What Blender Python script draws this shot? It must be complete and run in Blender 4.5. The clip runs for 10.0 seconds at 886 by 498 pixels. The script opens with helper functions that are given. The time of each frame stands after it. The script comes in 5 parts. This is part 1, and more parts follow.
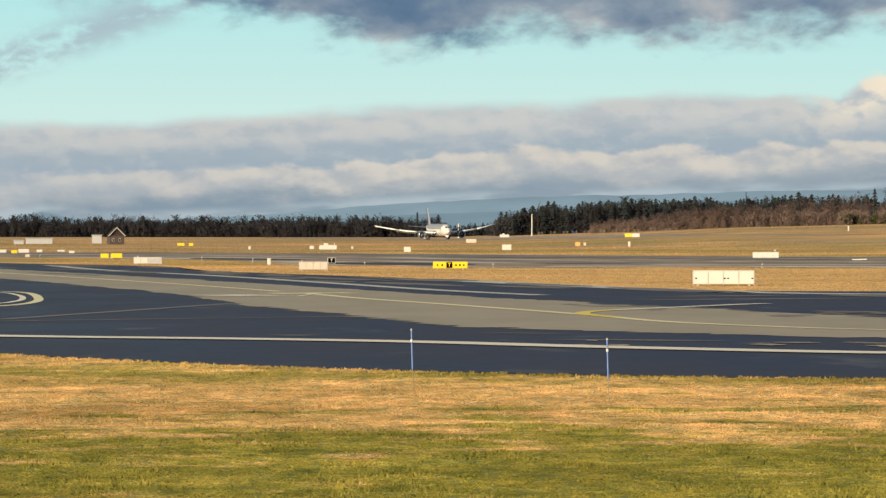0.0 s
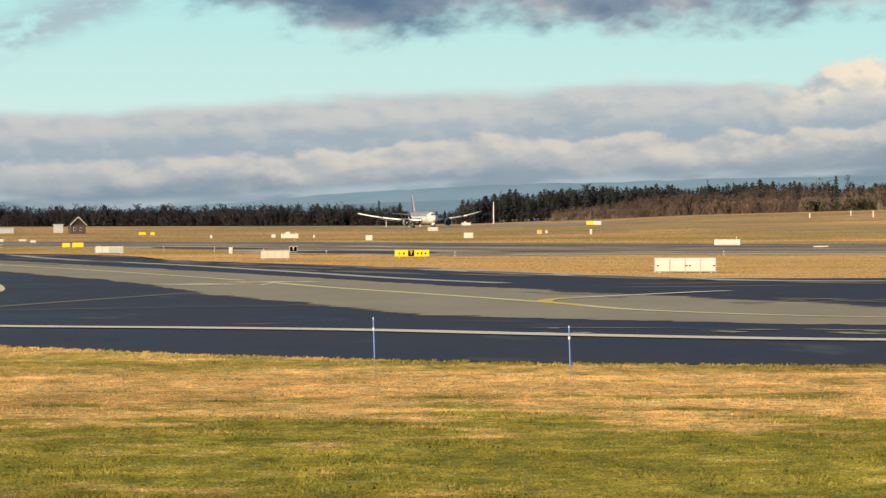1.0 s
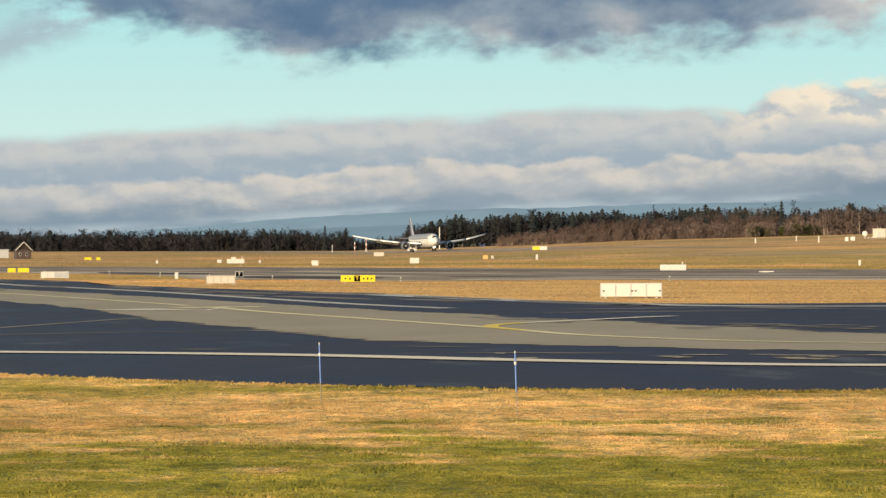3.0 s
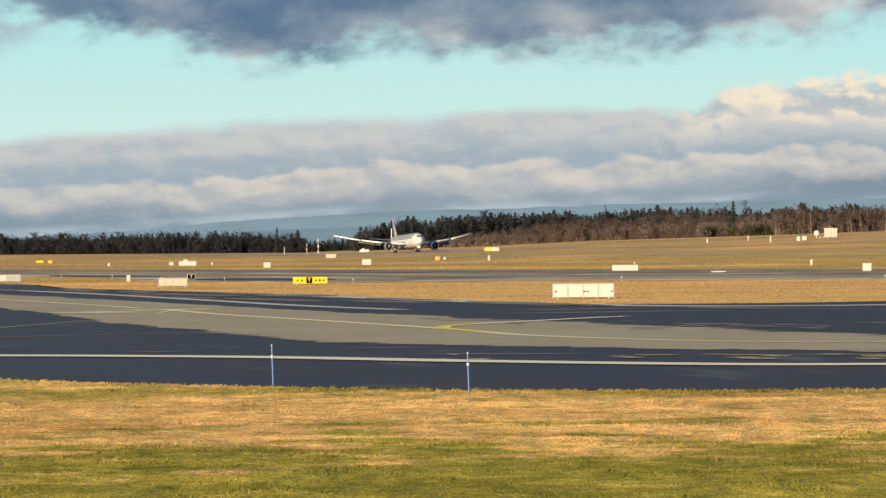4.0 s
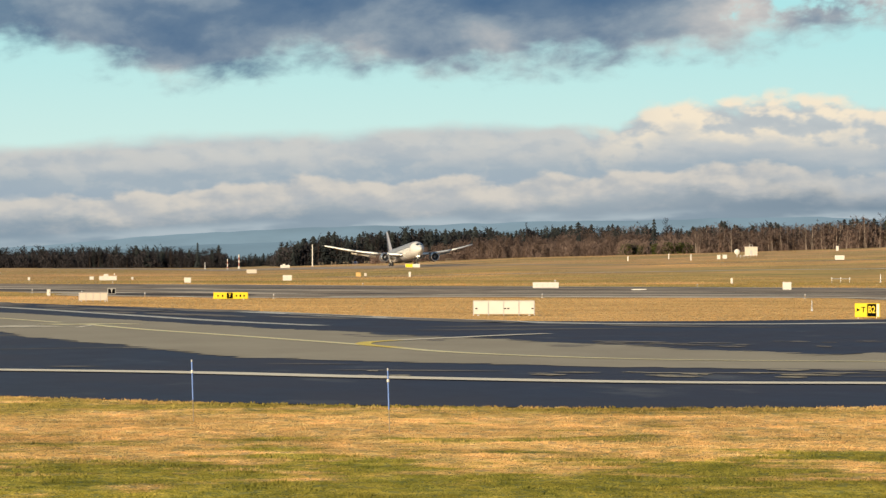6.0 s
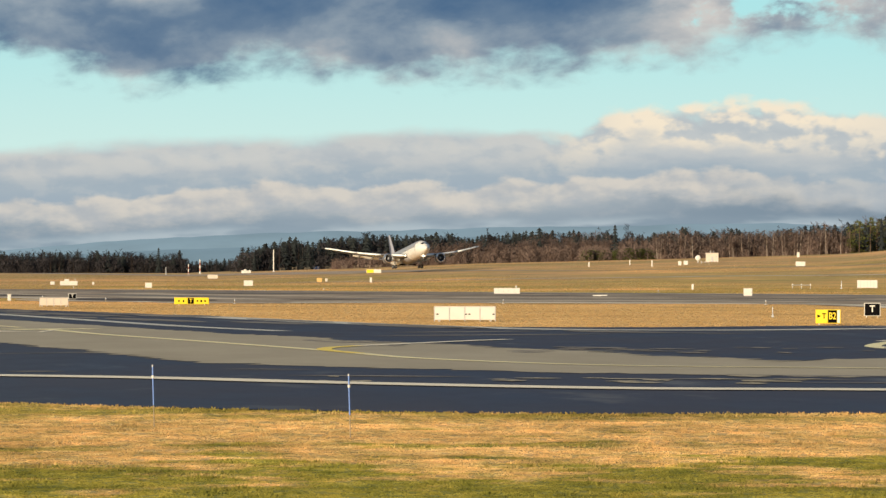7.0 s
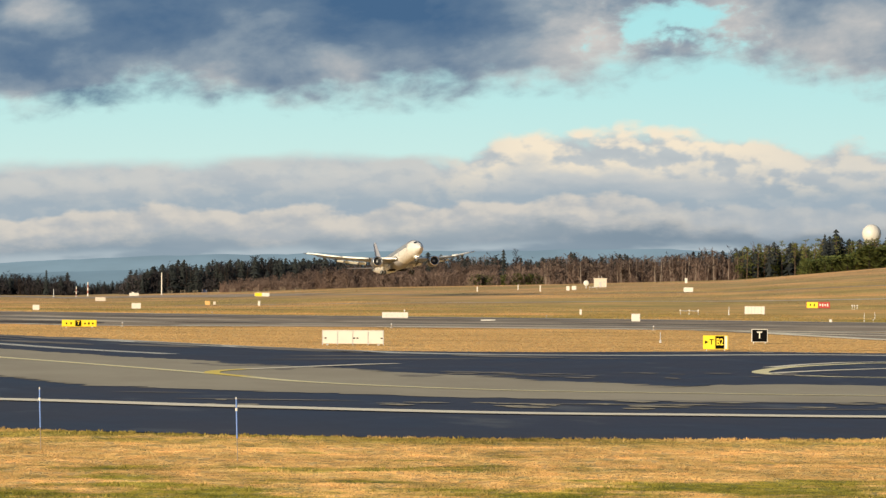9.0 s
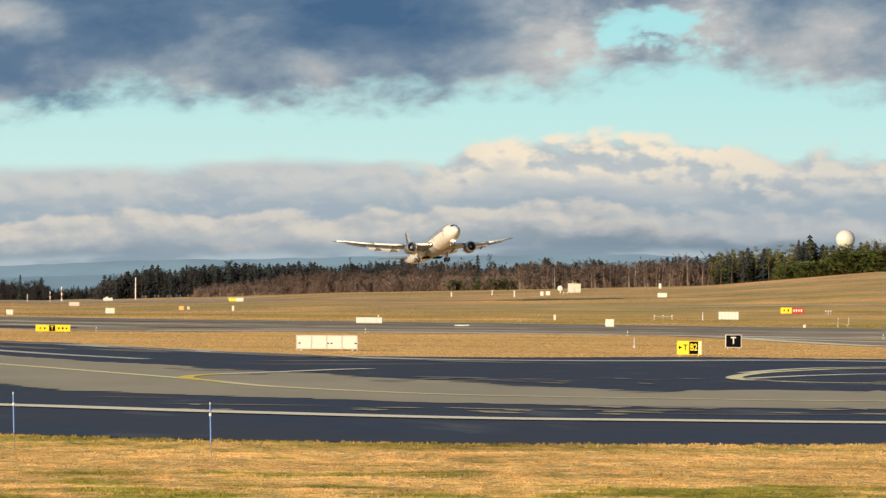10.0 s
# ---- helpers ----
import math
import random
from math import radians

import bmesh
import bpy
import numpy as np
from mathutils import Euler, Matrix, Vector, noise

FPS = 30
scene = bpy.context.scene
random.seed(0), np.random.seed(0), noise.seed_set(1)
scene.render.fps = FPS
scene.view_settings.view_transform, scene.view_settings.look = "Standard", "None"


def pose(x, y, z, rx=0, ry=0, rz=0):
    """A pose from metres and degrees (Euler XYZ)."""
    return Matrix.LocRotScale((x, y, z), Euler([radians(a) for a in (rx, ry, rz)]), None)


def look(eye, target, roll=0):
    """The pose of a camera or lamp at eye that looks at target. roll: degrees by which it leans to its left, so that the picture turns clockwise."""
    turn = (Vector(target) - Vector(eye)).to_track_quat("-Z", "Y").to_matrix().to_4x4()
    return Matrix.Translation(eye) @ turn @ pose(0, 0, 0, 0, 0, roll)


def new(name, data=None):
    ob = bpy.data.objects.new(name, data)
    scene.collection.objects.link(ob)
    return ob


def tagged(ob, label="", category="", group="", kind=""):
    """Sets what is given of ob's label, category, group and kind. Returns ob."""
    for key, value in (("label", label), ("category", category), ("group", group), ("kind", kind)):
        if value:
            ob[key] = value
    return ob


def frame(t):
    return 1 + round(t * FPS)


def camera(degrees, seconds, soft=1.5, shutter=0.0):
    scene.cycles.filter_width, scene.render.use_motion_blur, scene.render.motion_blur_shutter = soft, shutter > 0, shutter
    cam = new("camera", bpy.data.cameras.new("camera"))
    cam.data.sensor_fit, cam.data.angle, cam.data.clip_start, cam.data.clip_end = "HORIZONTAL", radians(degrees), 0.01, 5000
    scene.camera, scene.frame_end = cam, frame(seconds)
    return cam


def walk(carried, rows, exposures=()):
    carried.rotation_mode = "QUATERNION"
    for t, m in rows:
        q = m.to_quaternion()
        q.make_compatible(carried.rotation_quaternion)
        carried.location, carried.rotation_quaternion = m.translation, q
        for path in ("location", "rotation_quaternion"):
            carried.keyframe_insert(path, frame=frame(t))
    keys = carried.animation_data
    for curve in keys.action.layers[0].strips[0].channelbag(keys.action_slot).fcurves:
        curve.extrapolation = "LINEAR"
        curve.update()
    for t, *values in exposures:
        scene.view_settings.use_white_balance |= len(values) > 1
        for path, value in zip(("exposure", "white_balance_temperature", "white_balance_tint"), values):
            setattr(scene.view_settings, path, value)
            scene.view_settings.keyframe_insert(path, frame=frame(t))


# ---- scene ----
# An airfield on a low winter sun: a taxiway bend behind a grass verge, a second taxiway, a runway
# about two kilometres long towards the camera, woods and blue hills behind it.
cam = camera(12.0, 10.0, soft=1.4)
EYE = 5.4
# seconds, degrees turned right, degrees looking up, degrees leaning left
TURNS = [
    (0.0, 0.0, -0.261, 0.0), (0.5, 0.316, -0.419, -0.092), (1.0, 0.521, -0.422, -0.184), (1.5, 0.633, -0.326, -0.164),
    (2.0, 0.773, -0.29, -0.03), (2.5, 0.921, -0.126, -0.008), (4.0, 1.907, -0.067, -0.433), (4.5, 2.022, -0.115, -0.323),
    (5.0, 2.231, -0.119, -0.148), (5.5, 2.63, 0.023, -0.11), (7.0, 3.511, 0.228, 0.037), (7.5, 3.805, 0.251, 0.048),
    (8.0, 4.12, 0.278, 0.328), (8.5, 4.585, 0.455, 0.467), (9.0, 5.028, 0.561, 0.372), (9.5, 5.191, 0.559, 0.342),
    (10.0, 5.381, 0.634, 0.422),
]
walk(cam, [(t, pose(0, 0, EYE, 90 + up, -lean, -right)) for t, right, up, lean in TURNS])

# ---- light ----
SUN_TO = Vector((-0.63, -0.745, 0.222)).normalized()   # towards the sun: behind the camera, to its left, low
sun = new("sun", bpy.data.lights.new("sun", "SUN"))
scene.view_settings.exposure = 0.45
sun.data.energy, sun.data.angle, sun.data.color = 4.7, radians(0.6), (1.0, 0.82, 0.56)
sun.matrix_world = look((0, 0, 300), Vector((0, 0, 300)) - SUN_TO)


class Nodes:
    """A short hand for node trees."""

    def __init__(self, tree):
        self.tree = tree
        tree.nodes.clear()

    def put(self, kind, ins=()):
        n = self.tree.nodes.new(kind)
        for k, v in dict(ins).items():
            self.link(v, n.inputs[k])
        return n

    def link(self, v, socket):
        if isinstance(v, bpy.types.NodeSocket):
            self.tree.links.new(v, socket)
        else:
            socket.default_value = v

    def math(self, op, a, b=0.0, c=0.0, clamp=False):
        n = self.put("ShaderNodeMath", {0: a, 1: b, 2: c})
        n.operation, n.use_clamp = op, clamp
        return n.outputs[0]

    def ramp(self, fac, stops, ease="LINEAR"):
        n = self.put("ShaderNodeValToRGB", {0: fac})
        n.color_ramp.interpolation = ease
        while len(n.color_ramp.elements) < len(stops):
            n.color_ramp.elements.new(0.5)
        for e, (p, c) in zip(n.color_ramp.elements, stops):
            e.position = p
            e.color = (c, c, c, 1) if isinstance(c, (int, float)) else (*c, 1)
        return n.outputs[0]

    def noise(self, vec, scale, detail=3.0, rough=0.5, distort=0.0):
        return self.put("ShaderNodeTexNoise", {"Vector": vec, "Scale": scale, "Detail": detail, "Roughness": rough, "Distortion": distort}).outputs[0]

    def mix(self, fac, a, b, blend="MIX"):
        n = self.put("ShaderNodeMix")
        n.data_type, n.blend_type = "RGBA", blend
        self.link(fac, n.inputs[0])
        self.link(a, n.inputs[6])
        self.link(b, n.inputs[7])
        return n.outputs[2]

    def span(self, v, a, b, c=0.0, d=1.0, smooth=True):
        n = self.put("ShaderNodeMapRange", {0: v, 1: a, 2: b, 3: c, 4: d})
        n.interpolation_type = "SMOOTHSTEP" if smooth else "LINEAR"
        return n.outputs[0]

    def xyz(self, x, y, z=0.0):
        return self.put("ShaderNodeCombineXYZ", {0: x, 1: y, 2: z}).outputs[0]


def lin(r, g, b):
    """A linear colour from sRGB values of 0 to 255."""
    return tuple(((c / 255 + 0.055) / 1.055) ** 2.4 if c > 10 else c / 3295 for c in (r, g, b))


def build_world():
    w = bpy.data.worlds.new("winter_sky")
    scene.world = w
    w.use_nodes = True
    n = Nodes(w.node_tree)
    way = n.put("ShaderNodeTexCoord").outputs["Generated"]
    sep = n.put("ShaderNodeSeparateXYZ", {0: way})
    az = n.math("MULTIPLY", n.math("ARCTAN2", sep.outputs[0], sep.outputs[1]), 57.2958)
    el = n.math("MULTIPLY", n.math("ARCSINE", sep.outputs[2]), 57.2958)
    # clear air
    nishita = n.put("ShaderNodeTexSky")
    nishita.sky_type, nishita.sun_disc = "NISHITA", False
    nishita.sun_elevation, nishita.sun_rotation = math.asin(SUN_TO.z), math.atan2(SUN_TO.x, SUN_TO.y)
    nishita.altitude, nishita.air_density, nishita.dust_density, nishita.ozone_density = 200, 1.2, 1.0, 2.0
    air = nishita.outputs[0]
    air = n.mix(1.0, air, (SKY_TINT[0], SKY_TINT[1], SKY_TINT[2], 1), "MULTIPLY")
    low = n.span(el, 0.3, 4.5)
    clear = n.mix(low, (*lin(214, 238, 229), 1), (*lin(168, 228, 232), 1))
    air = n.mix(n.span(el, 6, 25, 0.0, 1.0), clear, air)
    # cloud noises in degrees of sky; relief compares each billow with the sky on its sunny side
    puff = n.noise(n.xyz(az, n.math("MULTIPLY", el, 2.6)), 1.1, 6.0, 0.58)
    billow = n.noise(n.xyz(az, n.math("MULTIPLY", el, 1.7), 7.0), 1.45, 4.0, 0.50)
    sunny = n.noise(n.xyz(n.math("ADD", az, 0.09), n.math("MULTIPLY", n.math("ADD", el, 0.10), 1.7), 7.0), 1.45, 4.0, 0.50)
    relief = n.math("SUBTRACT", billow, sunny)
    streak = n.noise(n.xyz(az, n.math("MULTIPLY", el, 5.0), 3.0), 0.42, 4.0, 0.5)
    u = n.span(az, -8.0, 14.0, smooth=False)

    def over(value, by):
        return n.math("MULTIPLY", n.math("SUBTRACT", value, 0.5), by)

    # the long bank over the hills
    top = n.math("MULTIPLY", n.ramp(u, [(0.0, 0.45), (0.09, 0.49), (0.41, 0.575), (0.52, 0.62), (0.59, 0.605), (0.65, 0.73), (0.75, 0.72), (0.82, 0.655), (1.0, 0.66)], "EASE"), 3.0)
    lump = n.math("ADD", n.math("MULTIPLY", over(billow, 1.0), n.span(az, 3.5, 6.5, 0.22, 0.85)), over(streak, 0.22))
    edge = n.math("SUBTRACT", n.math("ADD", top, lump), el)
    bank = n.span(edge, -0.06, 0.16)
    level = n.math("ADD", n.math("SUBTRACT", el, n.math("MULTIPLY", az, 0.022)), n.math("ADD", over(puff, 0.30), over(streak, 0.75)))
    tone = n.ramp(n.span(level, 0.7, 2.1, smooth=False), [
        (0.0, lin(172, 182, 190)), (0.16, lin(160, 175, 187)), (0.30, lin(164, 178, 188)), (0.44, lin(186, 192, 195)),
        (0.60, lin(196, 200, 200)), (0.74, lin(190, 196, 198)), (1.0, lin(212, 215, 211))])
    tone = n.mix(n.span(relief, 0.0, 0.14, 0.0, 0.22), tone, (*lin(206, 206, 202), 1))
    tone = n.mix(n.span(relief, 0.0, -0.14, 0.0, 0.22), tone, (*lin(160, 174, 185), 1))
    # towers that catch the sun
    crest = n.math("MULTIPLY", n.span(n.math("ADD", edge, over(puff, 0.5)), 0.78, 0.30), n.span(n.math("ADD", n.math("ADD", billow, over(puff, 0.25)), n.math("MULTIPLY", relief, 1.2)), 0.30, 0.62))
    crest = n.math("MULTIPLY", crest, n.math("MULTIPLY", n.span(az, 4.6, 6.2, 0.10, 0.95), n.span(az, 10.8, 8.4, 0.45, 1.0)))
    tone = n.mix(crest, tone, (*lin(247, 232, 207), 1))
    # the row of cumulus along the bank's middle, with its level grey underside
    row = n.ramp(u, [(0.0, 0.60), (0.22, 0.84), (0.33, 0.92), (0.38, 1.04), (0.42, 1.14), (0.48, 1.07), (0.54, 1.10), (0.645, 1.26), (0.70, 1.30), (0.77, 1.16), (1.0, 1.05)])
    below = n.math("SUBTRACT", n.math("ADD", row, n.math("ADD", over(billow, 0.50), over(puff, 0.26))), el)
    base = n.ramp(n.span(n.math("ADD", el, over(puff, 0.35)), 0.0, 0.9, smooth=False), [
        (0.0, lin(152, 170, 180)), (0.3, lin(134, 153, 167)), (0.6, lin(140, 157, 170)), (1.0, lin(166, 176, 183))])
    base = n.mix(n.span(az, 4.6, 8.0, 0.0, 0.7), base, (*lin(114, 135, 152), 1))
    tone = n.mix(n.span(n.math("ADD", below, over(streak, 0.3)), 0.16, 0.42), tone, base)
    lit = n.math("MULTIPLY", n.span(below, -0.03, 0.07), n.span(n.math("ADD", below, over(puff, 0.55)), 0.58, 0.20))
    lit = n.math("MULTIPLY", lit, n.math("MULTIPLY", n.span(az, -6.5, -1.0, 0.40, 0.90), n.span(az, 7.0, 9.5, 1.0, 0.35)))
    cream = n.mix(n.span(n.math("ADD", n.math("MULTIPLY", relief, 0.9), n.math("MULTIPLY", below, -0.35)), -0.22, 0.06), (*lin(180, 184, 187), 1), (*lin(216, 209, 198), 1))
    tone = n.mix(lit, tone, cream)
    # pale haze lying along the far ridge
    ridge_top = n.ramp(u, [(0.06, 0.08), (0.118, 0.25), (0.15, 0.11), (0.25, 0.20), (0.32, 0.33), (0.39, 0.42), (0.50, 0.48), (0.56, 0.53), (0.62, 0.53), (0.66, 0.56), (0.73, 0.58), (0.82, 0.50)])
    haze = n.math("MULTIPLY", n.span(n.math("SUBTRACT", el, ridge_top), 0.17, 0.02), n.span(n.noise(n.xyz(az, n.math("MULTIPLY", el, 4.0), 41.0), 0.8, 3.0, 0.5), 0.38, 0.60, 0.12, 0.85))
    tone = n.mix(haze, tone, (*lin(182, 194, 200), 1))
    sky = n.mix(bank, air, tone)
    # the ragged dark cloud above
    foot = n.math("MULTIPLY", n.ramp(u, [(0.0, 0.80), (0.17, 0.80), (0.235, 0.72), (0.29, 0.65), (0.345, 0.59), (0.41, 0.66), (0.47, 0.63), (0.53, 0.62), (0.59, 0.66), (0.65, 0.69), (0.71, 0.74), (0.77, 0.78), (0.88, 0.66), (1.0, 0.66)], "EASE"), 4.0)
    along = n.math("ADD", n.math("MULTIPLY", az, 0.95), n.math("MULTIPLY", el, 0.25))
    across = n.math("SUBTRACT", n.math("MULTIPLY", el, 1.75), n.math("MULTIPLY", az, 0.22))
    soft = n.noise(n.xyz(along, across, 21.0), 0.80, 4.0, 0.48, 0.2)
    curl = n.noise(n.xyz(along, across, 17.0), 2.2, 5.0, 0.55, 0.2)
    rag = n.math("ADD", over(soft, 0.95), over(curl, 0.70))
    deep = n.math("ADD", n.math("SUBTRACT", el, foot), rag)
    gap = n.put("ShaderNodeVectorMath", {0: n.xyz(n.math("DIVIDE", n.math("SUBTRACT", az, 8.0), 1.5), n.math("DIVIDE", n.math("SUBTRACT", el, 3.75), 0.42))})
    gap.operation = "LENGTH"
    deep = n.math("SUBTRACT", deep, n.span(n.math("ADD", gap.outputs["Value"], over(curl, 1.4)), 1.4, 0.1, 0.0, 0.9))
    dark = n.math("MULTIPLY", n.span(deep, -0.16, 0.36), n.span(az, -7.0, -2.0, 0.55, 1.0))
    mass = n.noise(n.xyz(along, across, 11.0), 0.62, 5.0, 0.52, 0.2)
    mass_sunny = n.noise(n.xyz(n.math("SUBTRACT", along, 0.22), n.math("ADD", across, 0.16), 11.0), 0.62, 5.0, 0.52, 0.2)
    form = n.math("SUBTRACT", mass_sunny, mass)
    shade = n.math("ADD", n.math("ADD", n.math("MULTIPLY", deep, 0.38), over(mass, 2.5)), n.math("MULTIPLY", form, 2.2))
    shade = n.math("ADD", shade, n.math("ADD", over(curl, 0.30), n.span(az, 5.0, 9.5, 0.06, -0.22)))
    for a0, e0, ra, re, by in ((0.9, 3.45, 1.5, 0.55, 0.50), (4.8, 3.85, 1.6, 0.50, 0.55), (0.3, 2.60, 0.9, 0.22, 0.25), (-0.3, 3.80, 0.8, 0.40, -0.75),
                               (2.9, 3.20, 0.9, 0.35, -0.25), (7.2, 3.35, 1.3, 0.40, -0.40), (9.4, 3.45, 1.6, 0.45, -0.20)):   # the cloud's heavy and thin places
        far_off = n.put("ShaderNodeVectorMath", {0: n.xyz(n.math("DIVIDE", n.math("SUBTRACT", az, a0), ra), n.math("DIVIDE", n.math("SUBTRACT", el, e0), re))})
        far_off.operation = "LENGTH"
        shade = n.math("ADD", shade, n.span(n.math("ADD", far_off.outputs["Value"], over(soft, 1.2)), 1.2, 0.2, 0.0, by))
    body = n.ramp(n.span(shade, -0.55, 1.05, smooth=False), [(0.0, lin(206, 202, 198)), (0.22, lin(178, 182, 185)), (0.42, lin(142, 157, 170)), (0.66, lin(104, 127, 151)), (1.0, lin(72, 104, 138))])
    ridge = n.math("ABSOLUTE", n.math("SUBTRACT", el, n.math("ADD", 2.28, n.math("MULTIPLY", n.math("ADD", az, 5.9), 0.36))))
    wisp = n.math("MULTIPLY", n.math("MULTIPLY", n.span(ridge, 0.46, 0.02), n.span(az, -2.3, -3.8)), n.span(curl, 0.34, 0.60, 0.0, 0.75))
    sky = n.mix(wisp, sky, (*lin(166, 180, 191), 1))
    gone = n.span(el, 14, 40, 1.0, 0.35)
    sky = n.mix(n.math("MULTIPLY", dark, gone), sky, body)
    back = n.put("ShaderNodeBackground", {0: sky, 1: 0.732})
    n.put("ShaderNodeOutputWorld", {0: back.outputs[0]})


SKY_TINT = (0.25, 0.21, 0.165)
build_world()


# ---- materials ----
def material(name, build):
    m = bpy.data.materials.new(name)
    m.use_nodes = True
    n = Nodes(m.node_tree)
    s = n.put("ShaderNodeBsdfPrincipled")
    n.put("ShaderNodeOutputMaterial", {0: s.outputs[0]})
    build(n, s)
    return m


def paint(name, colour, rough=0.5, metal=0.0, vary=0.12, scale=3.0, dirt=0.0, bump=0.0, spec=0.5):
    """Paint or another plain coat: mottled at two scales, with a little dirt."""
    def build(n, s):
        where = n.put("ShaderNodeTexCoord").outputs["Object"]
        a = n.noise(where, scale, 4.0)
        b = n.noise(where, scale * 9, 3.0)
        f = n.math("ADD", n.math("MULTIPLY", a, 0.6), n.math("MULTIPLY", b, 0.4))
        c = n.mix(n.span(f, 0.3, 0.7), (*[x * (1 - vary) for x in colour], 1), (*[min(1, x * (1 + vary)) for x in colour], 1))
        if dirt:
            c = n.mix(n.span(a, 0.55, 0.75, 0.0, dirt), c, (0.12, 0.10, 0.08, 1))
        n.link(c, s.inputs["Base Color"])
        n.link(n.span(b, 0.2, 0.8, rough * 0.85, min(1, rough * 1.15)), s.inputs["Roughness"])
        s.inputs["Metallic"].default_value = metal
        s.inputs["Specular IOR Level"].default_value = spec
        if bump:
            n.link(n.put("ShaderNodeBump", {"Strength": bump, "Distance": 0.02, "Height": b}).outputs[0], s.inputs["Normal"])
    return material(name, build)


def glow(name, colour, strength):
    def build(n, s):
        s.inputs["Base Color"].default_value = (*colour, 1)
        s.inputs["Emission Color"].default_value = (*colour, 1)
        s.inputs["Emission Strength"].default_value = strength
    return material(name, build)


def grass_colours(n, island):
    """Straw and green in long bands across the field, from the place alone."""
    g = n.put("ShaderNodeNewGeometry")
    sep = n.put("ShaderNodeSeparateXYZ", {0: g.outputs["Position"]})
    x, y = sep.outputs[0], sep.outputs[1]
    far = n.span(y, 250, 900)
    bands = n.noise(n.xyz(n.math("MULTIPLY", x, 0.045), n.math("MULTIPLY", y, 0.10)), 1.0, 4.0, 0.6)
    patch = n.noise(n.xyz(n.math("MULTIPLY", x, 0.20), n.math("MULTIPLY", y, 0.20), 5.0), 1.0, 5.0, 0.62)
    wide = n.noise(n.xyz(n.math("MULTIPLY", x, 0.022), n.math("MULTIPLY", y, 0.010), 9.0), 1.0, 6.0, 0.62)
    speck = n.noise(n.xyz(x, n.math("MULTIPLY", y, 0.6)), 0.9, 5.0, 0.68)
    near = n.math("ADD", n.math("MULTIPLY", n.math("SUBTRACT", bands, 0.5), 2.0), n.math("MULTIPLY", n.math("SUBTRACT", patch, 0.5), 2.8))
    green_near = n.span(n.math("ADD", near, n.span(y, 92, 142, 0.66, -0.50, False)), -0.10, 0.36)
    edge = n.math("MULTIPLY", n.span(y, 142, 152), n.span(y, 200, 180))
    green_near = n.math("MAXIMUM", green_near, n.math("MULTIPLY", edge, n.span(near, -0.35, 0.3, 0.1, 0.8)))
    verge = n.math("MULTIPLY", n.span(y, 300, 340), n.span(y, 760, 640))
    green_far = n.span(n.math("ADD", n.math("MULTIPLY", n.math("SUBTRACT", wide, 0.5), 2.0), n.math("MULTIPLY", n.math("SUBTRACT", bands, 0.5), 0.5)), -0.35, 0.35, 0.05, 0.72)
    green_far = n.math("MULTIPLY", green_far, n.math("SUBTRACT", 1.0, n.math("MULTIPLY", verge, 0.75)))
    green = n.math("ADD", n.math("MULTIPLY", green_near, n.math("SUBTRACT", 1.0, far)), n.math("MULTIPLY", green_far, far))
    straw = n.ramp(speck, [(0.25, STRAW[0]), (0.5, STRAW[1]), (0.75, STRAW[2])])
    turf = n.ramp(speck, [(0.25, TURF[0]), (0.5, TURF[1]), (0.75, TURF[2])])
    c = n.mix(green, straw, turf)
    bare = n.math("MULTIPLY", n.span(y, 900, 1300), n.span(wide, 0.42, 0.60, 0.15, 0.85))
    bare = n.math("MAXIMUM", bare, n.math("MULTIPLY", n.math("MULTIPLY", n.span(x, 0, -60), n.span(y, 780, 860)), n.span(bands, 0.40, 0.58, 0.95, 0.45)))
    bare = n.math("MAXIMUM", bare, n.math("MULTIPLY", n.span(y, 1380, 1520), n.span(bands, 0.42, 0.60, 0.9, 0.6)))
    c = n.mix(bare, c, (0.33, 0.23, 0.135, 1))
    swathe = n.noise(n.xyz(n.math("MULTIPLY", x, 0.05), n.math("MULTIPLY", y, 0.05), 14.0), 1.0, 5.0, 0.62)
    c = n.mix(1.0, c, n.ramp(swathe, [(0.28, (0.66, 0.64, 0.58)), (0.45, (0.93, 0.93, 0.92)), (0.58, (1.03, 1.03, 1.02)), (0.74, (1.28, 1.30, 1.36))]), "MULTIPLY")
    fresh = n.noise(n.xyz(n.math("MULTIPLY", x, 0.16), n.math("MULTIPLY", y, 0.13), 31.0), 1.0, 5.0, 0.66)
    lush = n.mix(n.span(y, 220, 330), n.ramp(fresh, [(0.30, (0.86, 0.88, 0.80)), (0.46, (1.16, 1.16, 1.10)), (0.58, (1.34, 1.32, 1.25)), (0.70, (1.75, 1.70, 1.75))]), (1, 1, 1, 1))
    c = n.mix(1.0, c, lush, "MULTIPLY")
    strip = n.noise(n.xyz(n.math("MULTIPLY", x, 0.009), n.math("MULTIPLY", y, 0.009), 61.0), 1.0, 5.0, 0.64)
    strips = n.mix(n.span(y, 560, 640), (1, 1, 1, 1), n.ramp(strip, [(0.30, (0.52, 0.62, 0.50)), (0.43, (0.84, 0.91, 0.83)), (0.54, (1.06, 1.00, 0.98)), (0.68, (1.46, 1.28, 1.26))]))
    c = n.mix(1.0, c, strips, "MULTIPLY")
    clod = n.noise(n.xyz(n.math("MULTIPLY", x, 0.75), n.math("MULTIPLY", y, 0.26), 51.0), 1.0, 4.0, 0.6)
